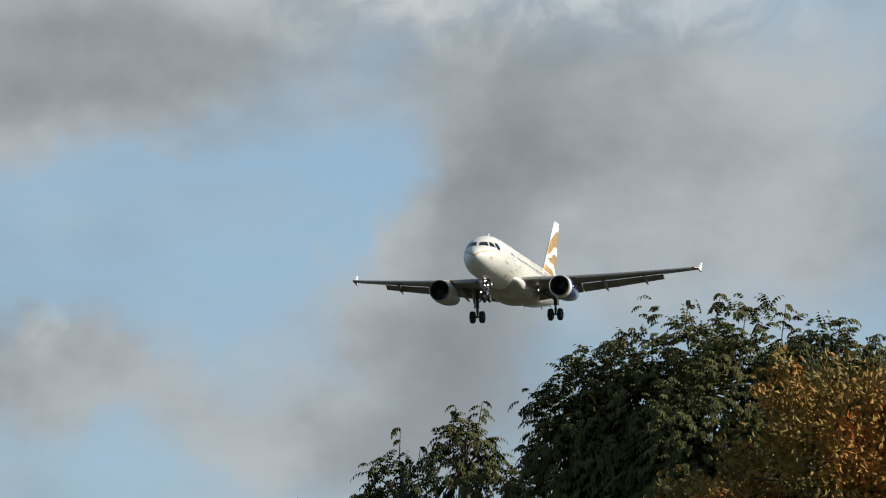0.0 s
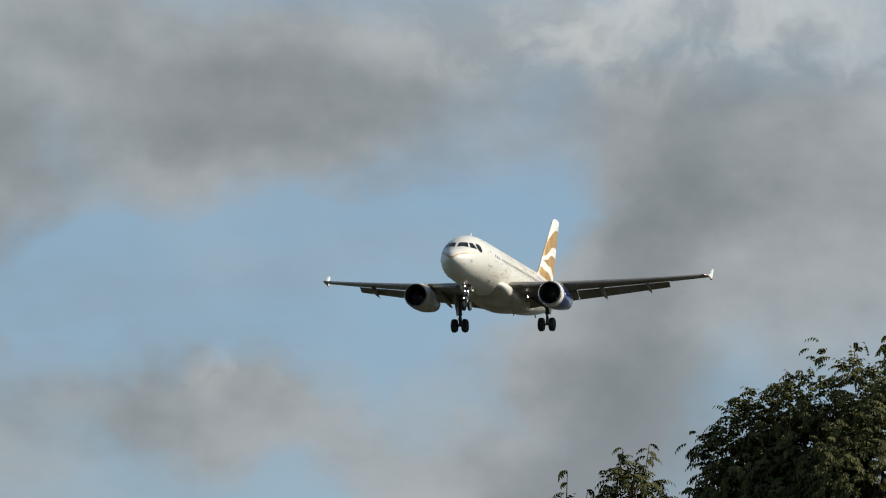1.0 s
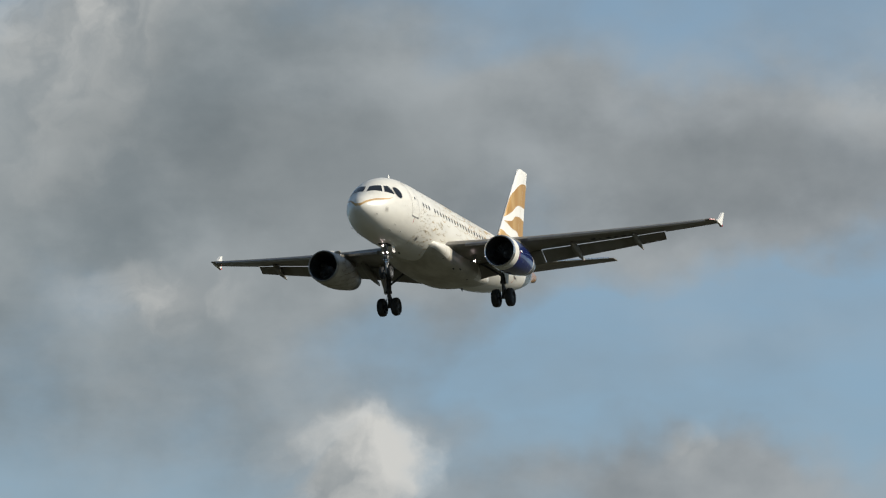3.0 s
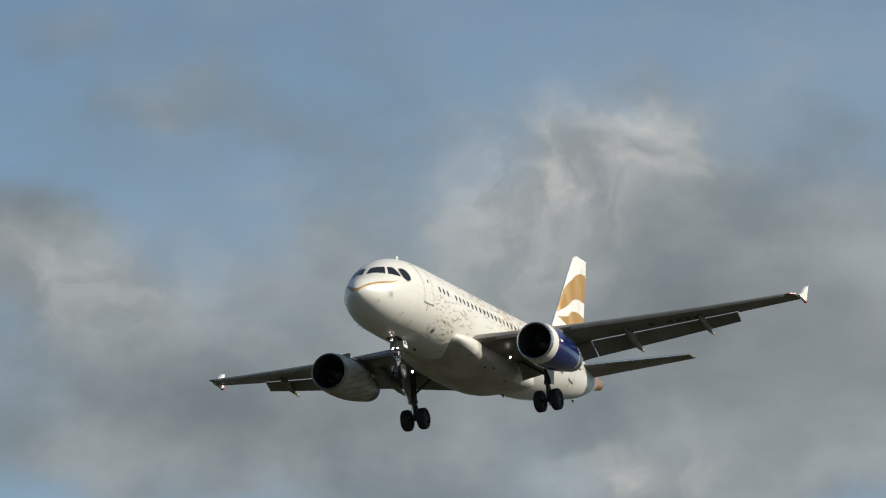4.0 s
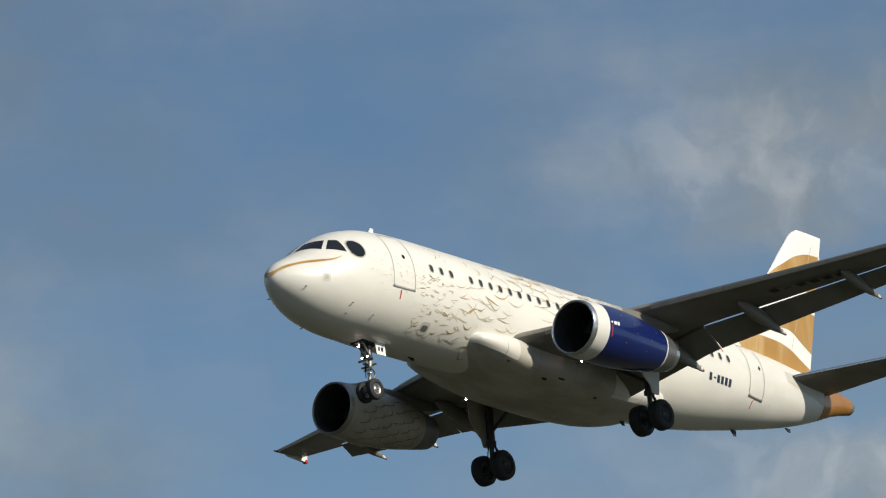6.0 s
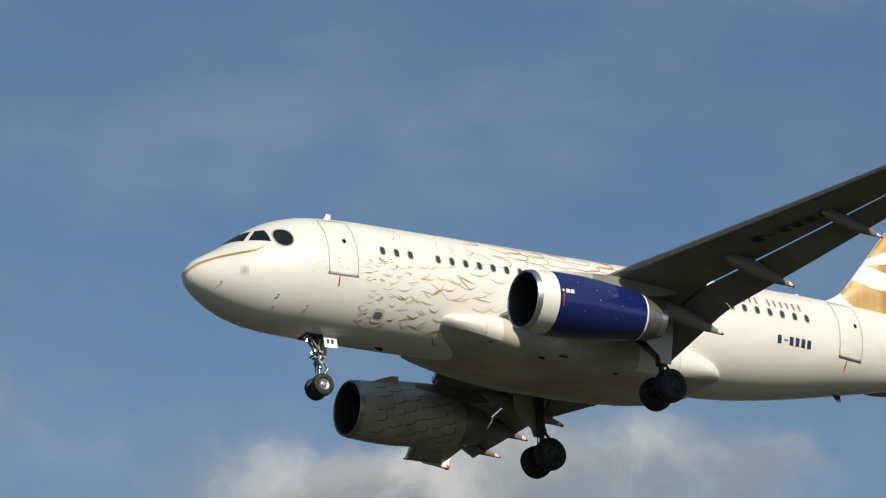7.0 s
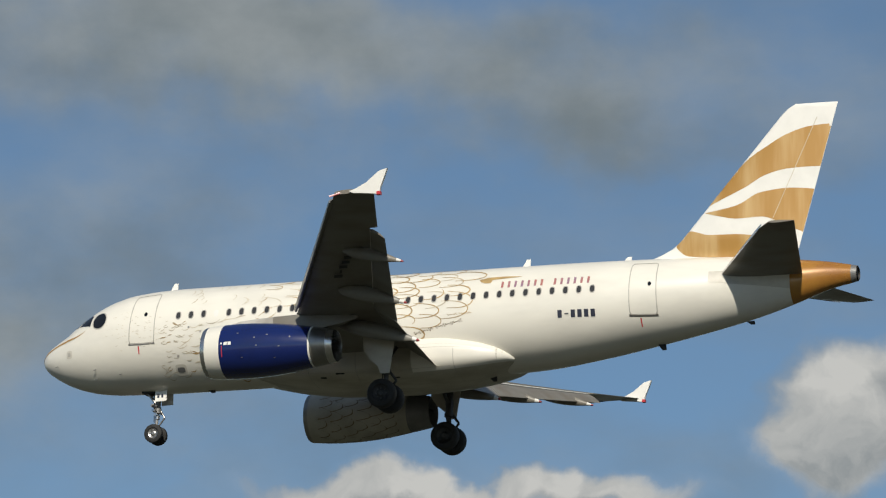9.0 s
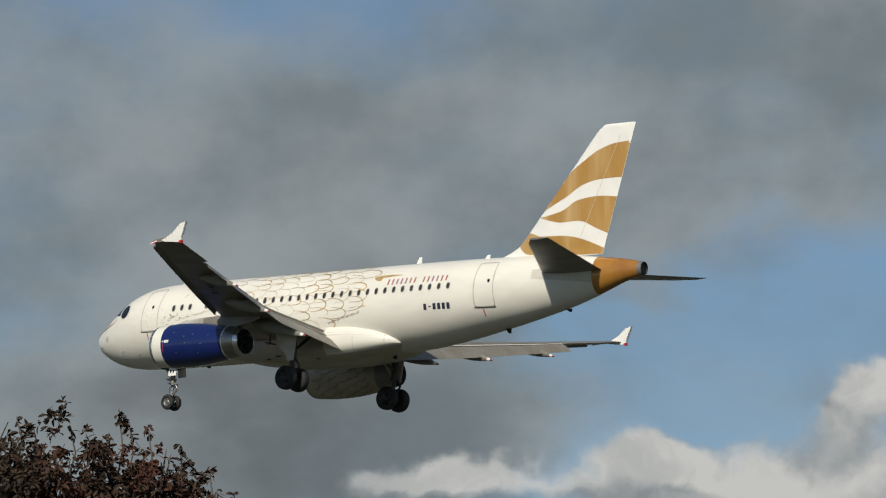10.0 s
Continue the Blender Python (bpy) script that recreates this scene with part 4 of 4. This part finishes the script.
            Bag().tube(p, p + n * 0.06, 0.02, 0.014, 8).tube(p + n * 0.055, p + n * 0.06 + Vector((-0.09, 0, 0)), 0.013, 0.009, 8).part("probe", DARKGREY, plane)
        # grey plate where the tailplane trims
        b = Bag()
        rows = []
        for i in range(13):
            x = 28.2 + 3.1 * i / 12
            rows.append([skin(x, 1.16 + 0.03 * (x - 28.2) - (0.45 + 0.12 * (x - 28.2)) * j / 6, side, 0.010) for j in range(7)])
        b.grid(rows).part("trim_plate", FAINT, plane, "pale plate at the tailplane root")
    # feather drawing on both sides
    rnd = random.Random(11)
    for side in (-1, 1):
        gold, pale = Bag(), Bag()

        def scallop(x, z, size, bag, wide):
            pts = []
            for k in range(9):
                u = k / 8 * 2 - 1
                pts.append((x + size * 0.62 * (1 - abs(u) ** 2.2) + rnd.uniform(-0.02, 0.02) * size, z + u * size * 0.5 + 0.12 * size * (1 - u * u)))
            keep = rnd.choice(((0, 9), (0, 9), (2, 9), (0, 6), (1, 8)))
            pts = [p for p in pts[keep[0]:keep[1]]]
            zc, h, w = hull(x)
            pts = [p for p in pts if zc - 0.93 * h < p[1] < zc + 0.985 * h]
            if len(pts) > 2:
                ribbon(bag, pts, lambda u: wide * (0.35 + math.sin(math.pi * u)), side, 0.009)
        # breast: forked, tapering strokes that grow towards the wing
        def stroke(bag, x, z, long, lean, bow, thick):
            us = [i / 9 for i in range(10)]
            pts = [(x + long * u, z + long * (lean * u + bow * 4 * u * (1 - u) + 0.22 * u ** 3)) for u in us]
            ribbon(bag, pts, lambda u: 0.006 + thick * math.sin(math.pi * min(1.0, u * 0.9 + 0.06)) ** 1.4, side, 0.009)
        taken = []
        for k in range(900):
            x, z = rnd.uniform(5.7, 10.6), rnd.uniform(-1.8, 0.28)
            room = 0.13 + 0.045 * (x - 5.6)
            if x > 8.6 and z < -0.95 or abs(x - 6.52) < 0.30 and abs(z + 1.52) < 0.22 or x + 0.55 * abs(z + 0.85) < 5.95:
                continue
            if any((x - p) ** 2 / 2.6 + (z - q) ** 2 < room * room for p, q in taken):
                continue
            taken.append((x, z))
            long = (0.22 + 0.105 * (x - 5.6)) * rnd.uniform(0.65, 1.4)
            lean, bow = rnd.gauss(-0.12, 0.16), rnd.choice((-1, -1, 1)) * rnd.uniform(0.05, 0.17)
            thick = rnd.uniform(0.016, 0.036) + 0.008 * (x - 5.6) * rnd.random()
            bag = gold if rnd.random() < 0.18 + (0.35 if z < -0.7 else 0.08) * min(1.0, 0.4 * (x - 5.9)) else pale
            stroke(bag, x, z, long, lean, bow, thick)
            if rnd.random() < 0.55:
                stroke(bag, x + long * rnd.uniform(0.0, 0.35), z + long * 0.06, long * rnd.uniform(0.5, 0.85), lean + rnd.choice((-0.5, 0.42)), -bow, thick * 0.8)
        # faint flecks between the cockpit and the door
        for k in range(70):
            x, z = rnd.uniform(3.3, 6.0), rnd.gauss(0.05, 0.42)
            if -0.9 < z < 0.95:
                stroke(pale, x, z, rnd.uniform(0.06, 0.13), rnd.gauss(-0.3, 0.3), rnd.uniform(-0.15, 0.15), 0.008)
        # shoulder: loose hooks
        for k in range(18):
            scallop(rnd.uniform(6.4, 10.4), rnd.uniform(0.85, 1.85), rnd.uniform(0.2, 0.36), gold if rnd.random() < 0.15 else pale, 0.022)
        # back: rows of long overlapping scales
        row, turn = 0, -22.0
        while turn < 80:
            x = 10.3 + (0.42 if row % 2 else 0.0) + rnd.uniform(-0.2, 0.2)
            while x < 18.9:
                zc, h, w = hull(x)
                a = radians(turn) + 0.012 * math.sin(1.3 * x)
                a += rnd.gauss(0, 0.022)
                z, flat = zc + h * math.sin(a), max(0.15, math.cos(a))
                long, tall = (0.80 + 0.055 * (x - 10)) * rnd.uniform(0.8, 1.2), (0.30 + 0.018 * (x - 10)) * rnd.uniform(0.8, 1.1)
                low = 0.55 if x < 12 else (0.0 if x < 14 else -0.8)
                if z > low and (x < 17.6 or z > 0.05) and x + 0.45 * z < 19.3 and rnd.random() < min(1, 0.55 + 0.12 * (x - 10)):
                    pts = []
                    tilt = rnd.uniform(-0.12, 0.05)
                    for k in range(13):
                        q = math.pi * (k / 12 - 0.5)
                        f = max(0.0, math.cos(q)) ** 0.75
                        pts.append((x + long * (f * 0.85 - 0.35), z + flat * (tall * 0.78 * math.sin(q) + tilt * f)))
                    thick = rnd.uniform(0.014, 0.046)
                    if rnd.random() < 0.16:
                        pts = pts[:9] if rnd.random() < 0.5 else pts[4:]
                    pts = [p for p in pts if p[1] < zc + 0.99 * h]
                    if len(pts) > 3:
                        ribbon(gold if rnd.random() < 0.62 else pale, pts, lambda u: 0.016 + thick * math.sin(math.pi * u), side, 0.009)
                x += long * 0.92
            turn += math.degrees((0.42 if turn < 40 else 0.48) / 2.0)
            row += 1
        gold.part("feather_drawing", BRONZE, plane, "bronze line drawing of feathers")["kind"] = "stuff"
        pale.part("feather_drawing", PALEGOLD, plane, "pale line drawing of feathers")["kind"] = "stuff"
    # aerials on the back and under the belly
    for x, z, h, s in ((5.35, 2.06, 0.36, 1), (20.25, 2.08, 0.36, 1), (24.4, 2.06, 0.22, 1), (18.95, -2.2, 0.22, -1), (25.85, -1.33, 0.24, -1), (7.1, -2.08, 0.12, -1), (29.4, -0.62, 0.14, -1)):
        rows = [[(x - MID, -0.02, z), (x - MID, 0.02, z), (x + 0.34 - MID, 0.02, z), (x + 0.34 - MID, -0.02, z)], [(x + 0.2 - MID, -0.008, z + s * h), (x + 0.2 - MID, 0.008, z + s * h), (x + 0.36 - MID, 0.008, z + s * h), (x + 0.36 - MID, -0.008, z + s * h)]]
        Bag().grid(rows, True, True).part("aerial", WHITE if s > 0 else BLACK, plane, "white blade aerial" if s > 0 else "dark blade aerial")
    # lamps in the wing roots
    for side in (-1, 1):
        x, y, z = 13.55 - MID, 2.78 * side, -1.72
        lamp = Bag().spin([(-0.004, 0.060), (0.04, 0.065), (0.11, 0.04), (0.11, 0.0)], (x, y, z), "x", 16).part("landing_lamp", DARKGREY, plane, "lit landing lamp at the wing root")
        Bag().spin([(0.0, 0.0), (0.0, 0.058)], (x, y, z), "x", 16).part("lamp_face", GLOW, lamp)
        Bag().box((x + 0.06, y - 0.03, z), (x + 0.14, y + 0.03, z + 0.75)).part("lamp_arm", DARKGREY, plane)
        Bag().box((x + 0.1, y - 0.35, z - 0.03), (x + 0.16, y + 0.35, z + 0.03)).part("lamp_flap", DARKGREY, plane)


def build_airliner():
    plane = tagged(new("airliner"), "cream twin-engine airliner with gold tail bands, wheels down", "airliner")
    plane.empty_display_size = 0.5
    build_hull(plane)
    build_fin(plane)
    for flip in (True, False):
        build_wing(plane, flip)
        build_engine(plane, flip)
        build_main_gear(plane, flip)
        build_tailplane(plane, flip)
    build_nose_gear(plane)
    return plane


airliner = build_airliner()

# ---------------------------------------------------------------- ground
EARTH = finish("meadow_grass", (0.028, 0.032, 0.016), 0.9, vary=0.25, scale=0.05, second=(0.036, 0.032, 0.021))
ring = []
for r in (0, 30, 120, 400, 1200, 4500):
    ring.append([(r * math.cos(2 * math.pi * i / 48), r * math.sin(2 * math.pi * i / 48), 0.0) for i in range(48)])
g0 = Bag().grid(ring, True).part("ground", EARTH)
tagged(g0, "flat green meadow under the approach path", "ground", kind="structure")

# ---------------------------------------------------------------- trees
BARK = finish("grey_brown_bark", (0.13, 0.105, 0.08), 0.85, vary=0.2, scale=3.0, stretch=(1, 1, 0.3), bump=0.4)
ASH_LEAF = finish("dark_green_leaf", (0.058, 0.062, 0.013), 0.85, vary=0.2, scale=1.2, second=(0.085, 0.066, 0.014), each=0.6)
BEECH_LEAF = finish("turning_leaf", (0.17, 0.12, 0.022), 0.75, vary=0.1, scale=0.8, second=(0.46, 0.155, 0.020), each=0.7)
BROWN_LEAF = finish("brown_autumn_leaf", (0.024, 0.015, 0.007), 0.85, vary=0.1, scale=1.3, second=(0.075, 0.019, 0.010), each=0.5)
GREY_LEAF = finish("grey_green_leaf", (0.075, 0.088, 0.045), 0.6, vary=0.1, scale=1.0, each=0.5)


def place(bearing, far, z=0.0):
    """A place on the ground by its bearing from the camera (left positive) and distance."""
    return Vector((-math.sin(radians(bearing)) * far, math.cos(radians(bearing)) * far, z))


def leaf(bag, at, along, up, long, wide, fold=0.25):
    """One leaf: two halves folded on the midrib."""
    side = along.cross(up).normalized() * wide / 2
    b = len(bag.v)
    mid = at + along * long * 0.45
    bag.v += [tuple(at), tuple(mid + side + up * wide * fold), tuple(at + along * long - up * long * 0.12), tuple(mid - side + up * wide * fold), tuple(mid)]
    bag.f += [(b, b + 4, b + 1), (b + 1, b + 4, b + 2), (b, b + 3, b + 4), (b + 3, b + 2, b + 4)]


def toss(rnd):
    while True:
        v = Vector((rnd.uniform(-1, 1), rnd.uniform(-1, 1), rnd.uniform(-1, 1)))
        if 0.05 < v.length < 1:
            return v.normalized()


def pinnate(bag, rnd, at, out, long, pairs, wide):
    """A drooping compound leaf with its leaflets in pairs."""
    d = (out + Vector((0, 0, 0.25))).normalized()
    p = at.copy()
    step = long / (pairs + 1)
    for i in range(pairs + 1):
        p = p + d * step
        d = (d + Vector((0, 0, -0.42))).normalized()
        cross = d.cross(Vector((0, 0, 1)))
        if cross.length < 0.1:
            cross = Vector((1, 0, 0))
        cross.normalize()
        up = cross.cross(d).normalized()
        size = long * 0.40 * (1 - 0.25 * abs(i - pairs * 0.45) / pairs) * rnd.uniform(0.85, 1.15)
        if i == pairs:
            leaf(bag, p, d, up, size, wide)
        else:
            for s in (-1, 1):
                a = (d * 0.7 + cross * s * 0.8 + Vector((0, 0, -0.7))).normalized()
                leaf(bag, p, a, up, size, wide)


def clump(bag, rnd, at, out, long, n, wide):
    """Hanging, curled leaflets round the end of a stalk."""
    for i in range(n):
        v = (out + toss(rnd) * 1.1 + Vector((0, 0, -0.25))).normalized()
        cross = v.cross(toss(rnd))
        if cross.length < 0.1:
            continue
        cross.normalize()
        up = cross.cross(v)
        size, w = long * rnd.uniform(0.6, 1.15), wide * rnd.uniform(0.6, 1.2)
        curl = rnd.uniform(-0.15, 0.45) * size
        start = at + toss(rnd) * 0.02
        rows = []
        for u, k in ((0.0, 0.12), (0.3, 0.62), (0.62, 1.0), (0.86, 0.75), (1.0, 0.12)):
            mid = start + v * size * u - up * curl * u * u - Vector((0, 0, 0.25 * size * u * u))
            rows.append([mid + cross * w * k * 0.5 + up * w * k * 0.22, mid, mid - cross * w * k * 0.5 + up * w * k * 0.22])
        bag.grid(rows)


def plain_leaf(bag, rnd, at, out, long, n, wide):
    for i in range(n):
        v = (out + toss(rnd) * 0.9).normalized()
        up = v.cross(toss(rnd))
        if up.length < 0.1:
            continue
        leaf(bag, at + toss(rnd) * long * 1.3, v, up.normalized(), long, wide)


def build_tree(spot, lumps, kind, leaf_paint, count, seed, label, long, pieces, wide, shoots=(), inner=0.55):
    """lumps: parts of the crown as centre (relative to the foot) and radii; shoots: bare twigs that stand out, as foot, tip and number of leaf tufts."""
    rnd = random.Random(seed)
    loose = 0.11 if kind == "clump" else 0.12
    tree = tagged(new("tree"), label, "tree", group="trees")
    tree.location = spot
    top = max(c[2] for c, r in lumps)
    wood = Bag()
    # tapered trunk in bent pieces
    at, rad = Vector((0, 0, -0.2)), 0.24
    joints = []
    for i in range(8):
        nxt = Vector((rnd.uniform(-0.12, 0.12), rnd.uniform(-0.12, 0.12), at.z + (top + 0.2) / 8))
        wood.tube(at, nxt, rad, rad * 0.86, 10)
        joints.append((nxt.copy(), rad * 0.86))
        at, rad = nxt, rad * 0.86
    trunk = wood.part("trunk", BARK, tree, "grey-brown bark")
    limbs = Bag()
    crown = Bag()
    tuft = {"pinnate": pinnate, "plain": plain_leaf, "clump": clump}[kind]
    total = sum(r[0] * r[1] + r[1] * r[2] + r[0] * r[2] for c, r in lumps)
    for c, r in lumps:
        c, r = Vector(c), Vector(r)
        start = min(joints, key=lambda j: abs(j[0].z - (c.z - r.z * 0.9)))
        elbow = start[0].lerp(c, 0.5) + Vector((0, 0, 0.2))
        limbs.tube(start[0], elbow, start[1] * 0.6, start[1] * 0.42, 7).tube(elbow, c, start[1] * 0.42, 0.03, 7)
        share = int(count * (r.x * r.y + r.y * r.z + r.x * r.z) / total)
        for k in range(26):
            v = toss(rnd)
            e = c + Vector((v.x * r.x, v.y * r.y, v.z * r.z)) * 0.95
            m = c.lerp(e, 0.5) + Vector((0, 0, 0.12))
            limbs.tube(c, m, 0.028, 0.018, 5).tube(m, e, 0.018, 0.006, 5)
        # sprays: tufts gather on clumps, leaving gaps between
        sprays = []
        for k in range(max(10, share // 9)):
            v = toss(rnd)
            depth = rnd.uniform(inner, 1.0) ** 0.7
            wobble = 0.82 + 0.36 * noise.noise(v * 2.3 + Vector((seed, 0, 0)))
            p = c + Vector((v.x * r.x, v.y * r.y, v.z * r.z)) * depth * wobble
            sprays.append((p, v))
        for k in range(share):
            p, v = rnd.choice(sprays)
            out = (v + toss(rnd) * 0.8).normalized()
            q = p + Vector((rnd.gauss(0, loose), rnd.gauss(0, loose), rnd.gauss(0, loose * 0.82)))
            tuft(crown, rnd, q, out, long * rnd.uniform(0.75, 1.2), pieces, wide * rnd.uniform(0.85, 1.15))
    for foot, tip, tufts in shoots:
        foot, tip = Vector(foot), Vector(tip)
        bend = foot.lerp(tip, 0.5) + Vector((0.05, 0.05, 0))
        limbs.tube(foot, bend, 0.014, 0.010, 6).tube(bend, tip, 0.010, 0.005, 6)
        for k in range(tufts):
            u = rnd.uniform(0.15, 1.0) if k else 1.0
            p = foot.lerp(bend, u * 2) if u < 0.5 else bend.lerp(tip, u * 2 - 1)
            out = Vector((rnd.uniform(-1, 1), rnd.uniform(-1, 1), 0.2)).normalized()
            tuft(crown, rnd, p, out, long * rnd.uniform(0.7, 1.05), pieces, wide)
    limbs.part("branchwork", BARK, tree, "thin bare limbs and twigs")["kind"] = "stuff"
    crown.part("crown", leaf_paint, tree, smooth=False)
    return tree


build_tree(place(-84.55, 76), [((0, 0, 8.1), (2.7, 2.3, 2.9)), ((0, 1.3, 8.4), (1.6, 1.25, 2.1)), ((0, 2.2, 8.1), (1.25, 1.0, 1.9)), ((0, -1.6, 8.45), (1.9, 1.6, 2.25)), ((0, 0.0, 5.6), (3.0, 2.4, 1.7))], "pinnate", ASH_LEAF, 24000, 21, "tall ash tree with drooping dark green leaves", 0.24, 4, 0.046,
           shoots=[((0, 0.1, 10.3), (0, 0.05, 11.05), 6), ((0, 0.55, 10.2), (0, 0.55, 10.95), 3), ((0, -0.9, 9.9), (0, -0.95, 10.85), 8), ((0, 1.6, 9.5), (0, 1.7, 10.2), 3), ((0, 2.1, 8.9), (0, 2.15, 9.75), 5), ((0, 2.6, 8.0), (0, 2.9, 9.1), 7), ((0, 2.4, 8.2), (0, 2.55, 9.4), 6)], inner=0.6)
build_tree(place(-85.75, 66), [((0, -0.4, 7.0), (2.3, 1.8, 2.25)), ((0, 1.4, 6.1), (1.6, 1.3, 1.6)), ((0, -1.4, 7.0), (1.7, 1.6, 2.0)), ((0, 0, 5.0), (2.6, 2.5, 1.8))], "plain", BEECH_LEAF, 9500, 22, "beech tree with leaves turning from green to orange", 0.115, 7, 0.062, inner=0.65)
build_tree(place(-81.54, 78), [((0, 0, 8.5), (0.6, 0.55, 0.95)), ((0, 1.0, 8.0), (0.75, 0.55, 0.8)), ((0, -0.85, 7.9), (0.6, 0.4, 0.7)), ((0, 0.15, 6.5), (1.4, 1.0, 1.0))], "pinnate", ASH_LEAF, 1900, 23, "slender young ash tree with sparse drooping leaves", 0.25, 4, 0.044,
           shoots=[((0, 0.15, 8.7), (0, 0.12, 9.55), 9), ((0, -0.25, 8.7), (0, -0.3, 9.6), 9), ((0, 0.95, 8.3), (0, 1.0, 9.2), 6), ((0, 0.7, 8.2), (0, 0.68, 8.9), 5), ((0, 1.35, 8.0), (0, 1.4, 8.7), 5), ((0, 2.5, 6.8), (0, 2.62, 8.12), 3), ((0, 2.7, 6.8), (0, 2.35, 8.1), 2), ((0, -1.0, 8.3), (0, -1.05, 9.1), 7)])
build_tree(place(-86.4, 88), [((0, 0, 10.0), (1.3, 1.1, 1.6)), ((0, -0.6, 8.2), (2.0, 2.0, 1.8))], "pinnate", GREY_LEAF, 2300, 24, "grey-green tree behind the beech", 0.32, 4, 0.052)
build_tree(place(27.0, 56), [((0, 0, 8.6), (1.35, 1.3, 1.5)), ((-1.0, -0.5, 8.7), (1.2, 1.2, 1.5)), ((0.9, 0.45, 8.6), (0.85, 0.85, 1.2)), ((0, 0, 6.6), (2.4, 2.4, 1.7))], "clump", BROWN_LEAF, 10500, 25, "horse chestnut tree with brown autumn leaves", 0.115, 6, 0.042,
           shoots=[((0.50, 0.25, 9.3), (0.53, 0.26, 10.10), 5), ((0.60, 0.3, 9.3), (0.63, 0.31, 10.03), 5), ((0.80, 0.4, 9.2), (0.82, 0.41, 9.98), 5), ((-0.5, -0.25, 9.5), (-0.5, -0.25, 10.04), 2), ((-0.36, -0.18, 9.5), (-0.34, -0.17, 9.98), 5), ((0.03, 0.02, 9.4), (0.04, 0.02, 9.92), 2), ((1.1, 0.55, 9.0), (1.15, 0.57, 9.75), 4), ((1.4, 0.7, 8.9), (1.45, 0.72, 9.48), 5), ((1.65, 0.82, 8.6), (1.7, 0.85, 9.2), 1)], inner=0.62)


# ---------------------------------------------------------------- what moves
def motions():
    walk(airliner, [(t, pose(x, y, z, rx, ry, rz)) for t, x, y, z, rx, ry, rz in (
    (0.0, 464.39, 63.99, 61.06, -0.29, 2.22, -6.27),
    (0.5, 438.40, 67.88, 59.50, 0.51, 1.87, -6.10),
    (1.0, 410.75, 71.79, 57.75, 1.05, 1.65, -5.71),
    (1.5, 383.66, 75.64, 56.09, 1.18, 1.75, -5.34),
    (2.0, 355.35, 79.46, 54.22, 1.09, 1.75, -4.49),
    (3.5, 270.45, 90.14, 48.79, -3.42, 2.19, -2.20),
    (4.0, 242.20, 94.17, 47.00, -4.21, 2.05, -1.32),
    (4.5, 214.41, 97.88, 45.32, -4.81, 1.82, -0.66),
    (5.0, 185.05, 101.47, 43.46, -5.89, 1.80, 0.09),
    (5.5, 160.06, 107.58, 42.69, -6.35, 1.50, 0.84),
    (7.0, 91.58, 138.13, 46.14, -5.71, 0.26, -0.60),
    (7.5, 65.03, 149.45, 47.76, -5.08, -0.45, -1.25),
    (8.0, 36.06, 162.75, 49.43, -3.49, -0.33, -3.78),
    (8.5, 4.94, 180.05, 50.67, -2.36, 0.04, -6.02),
    (9.0, -27.40, 189.95, 48.33, -0.81, 1.07, -10.77),
    (9.5, -60.78, 202.09, 45.35, -0.46, 2.05, -13.51),
    (10.0, -95.97, 217.79, 42.48, -0.43, 2.38, -15.98),
    )])


motions()
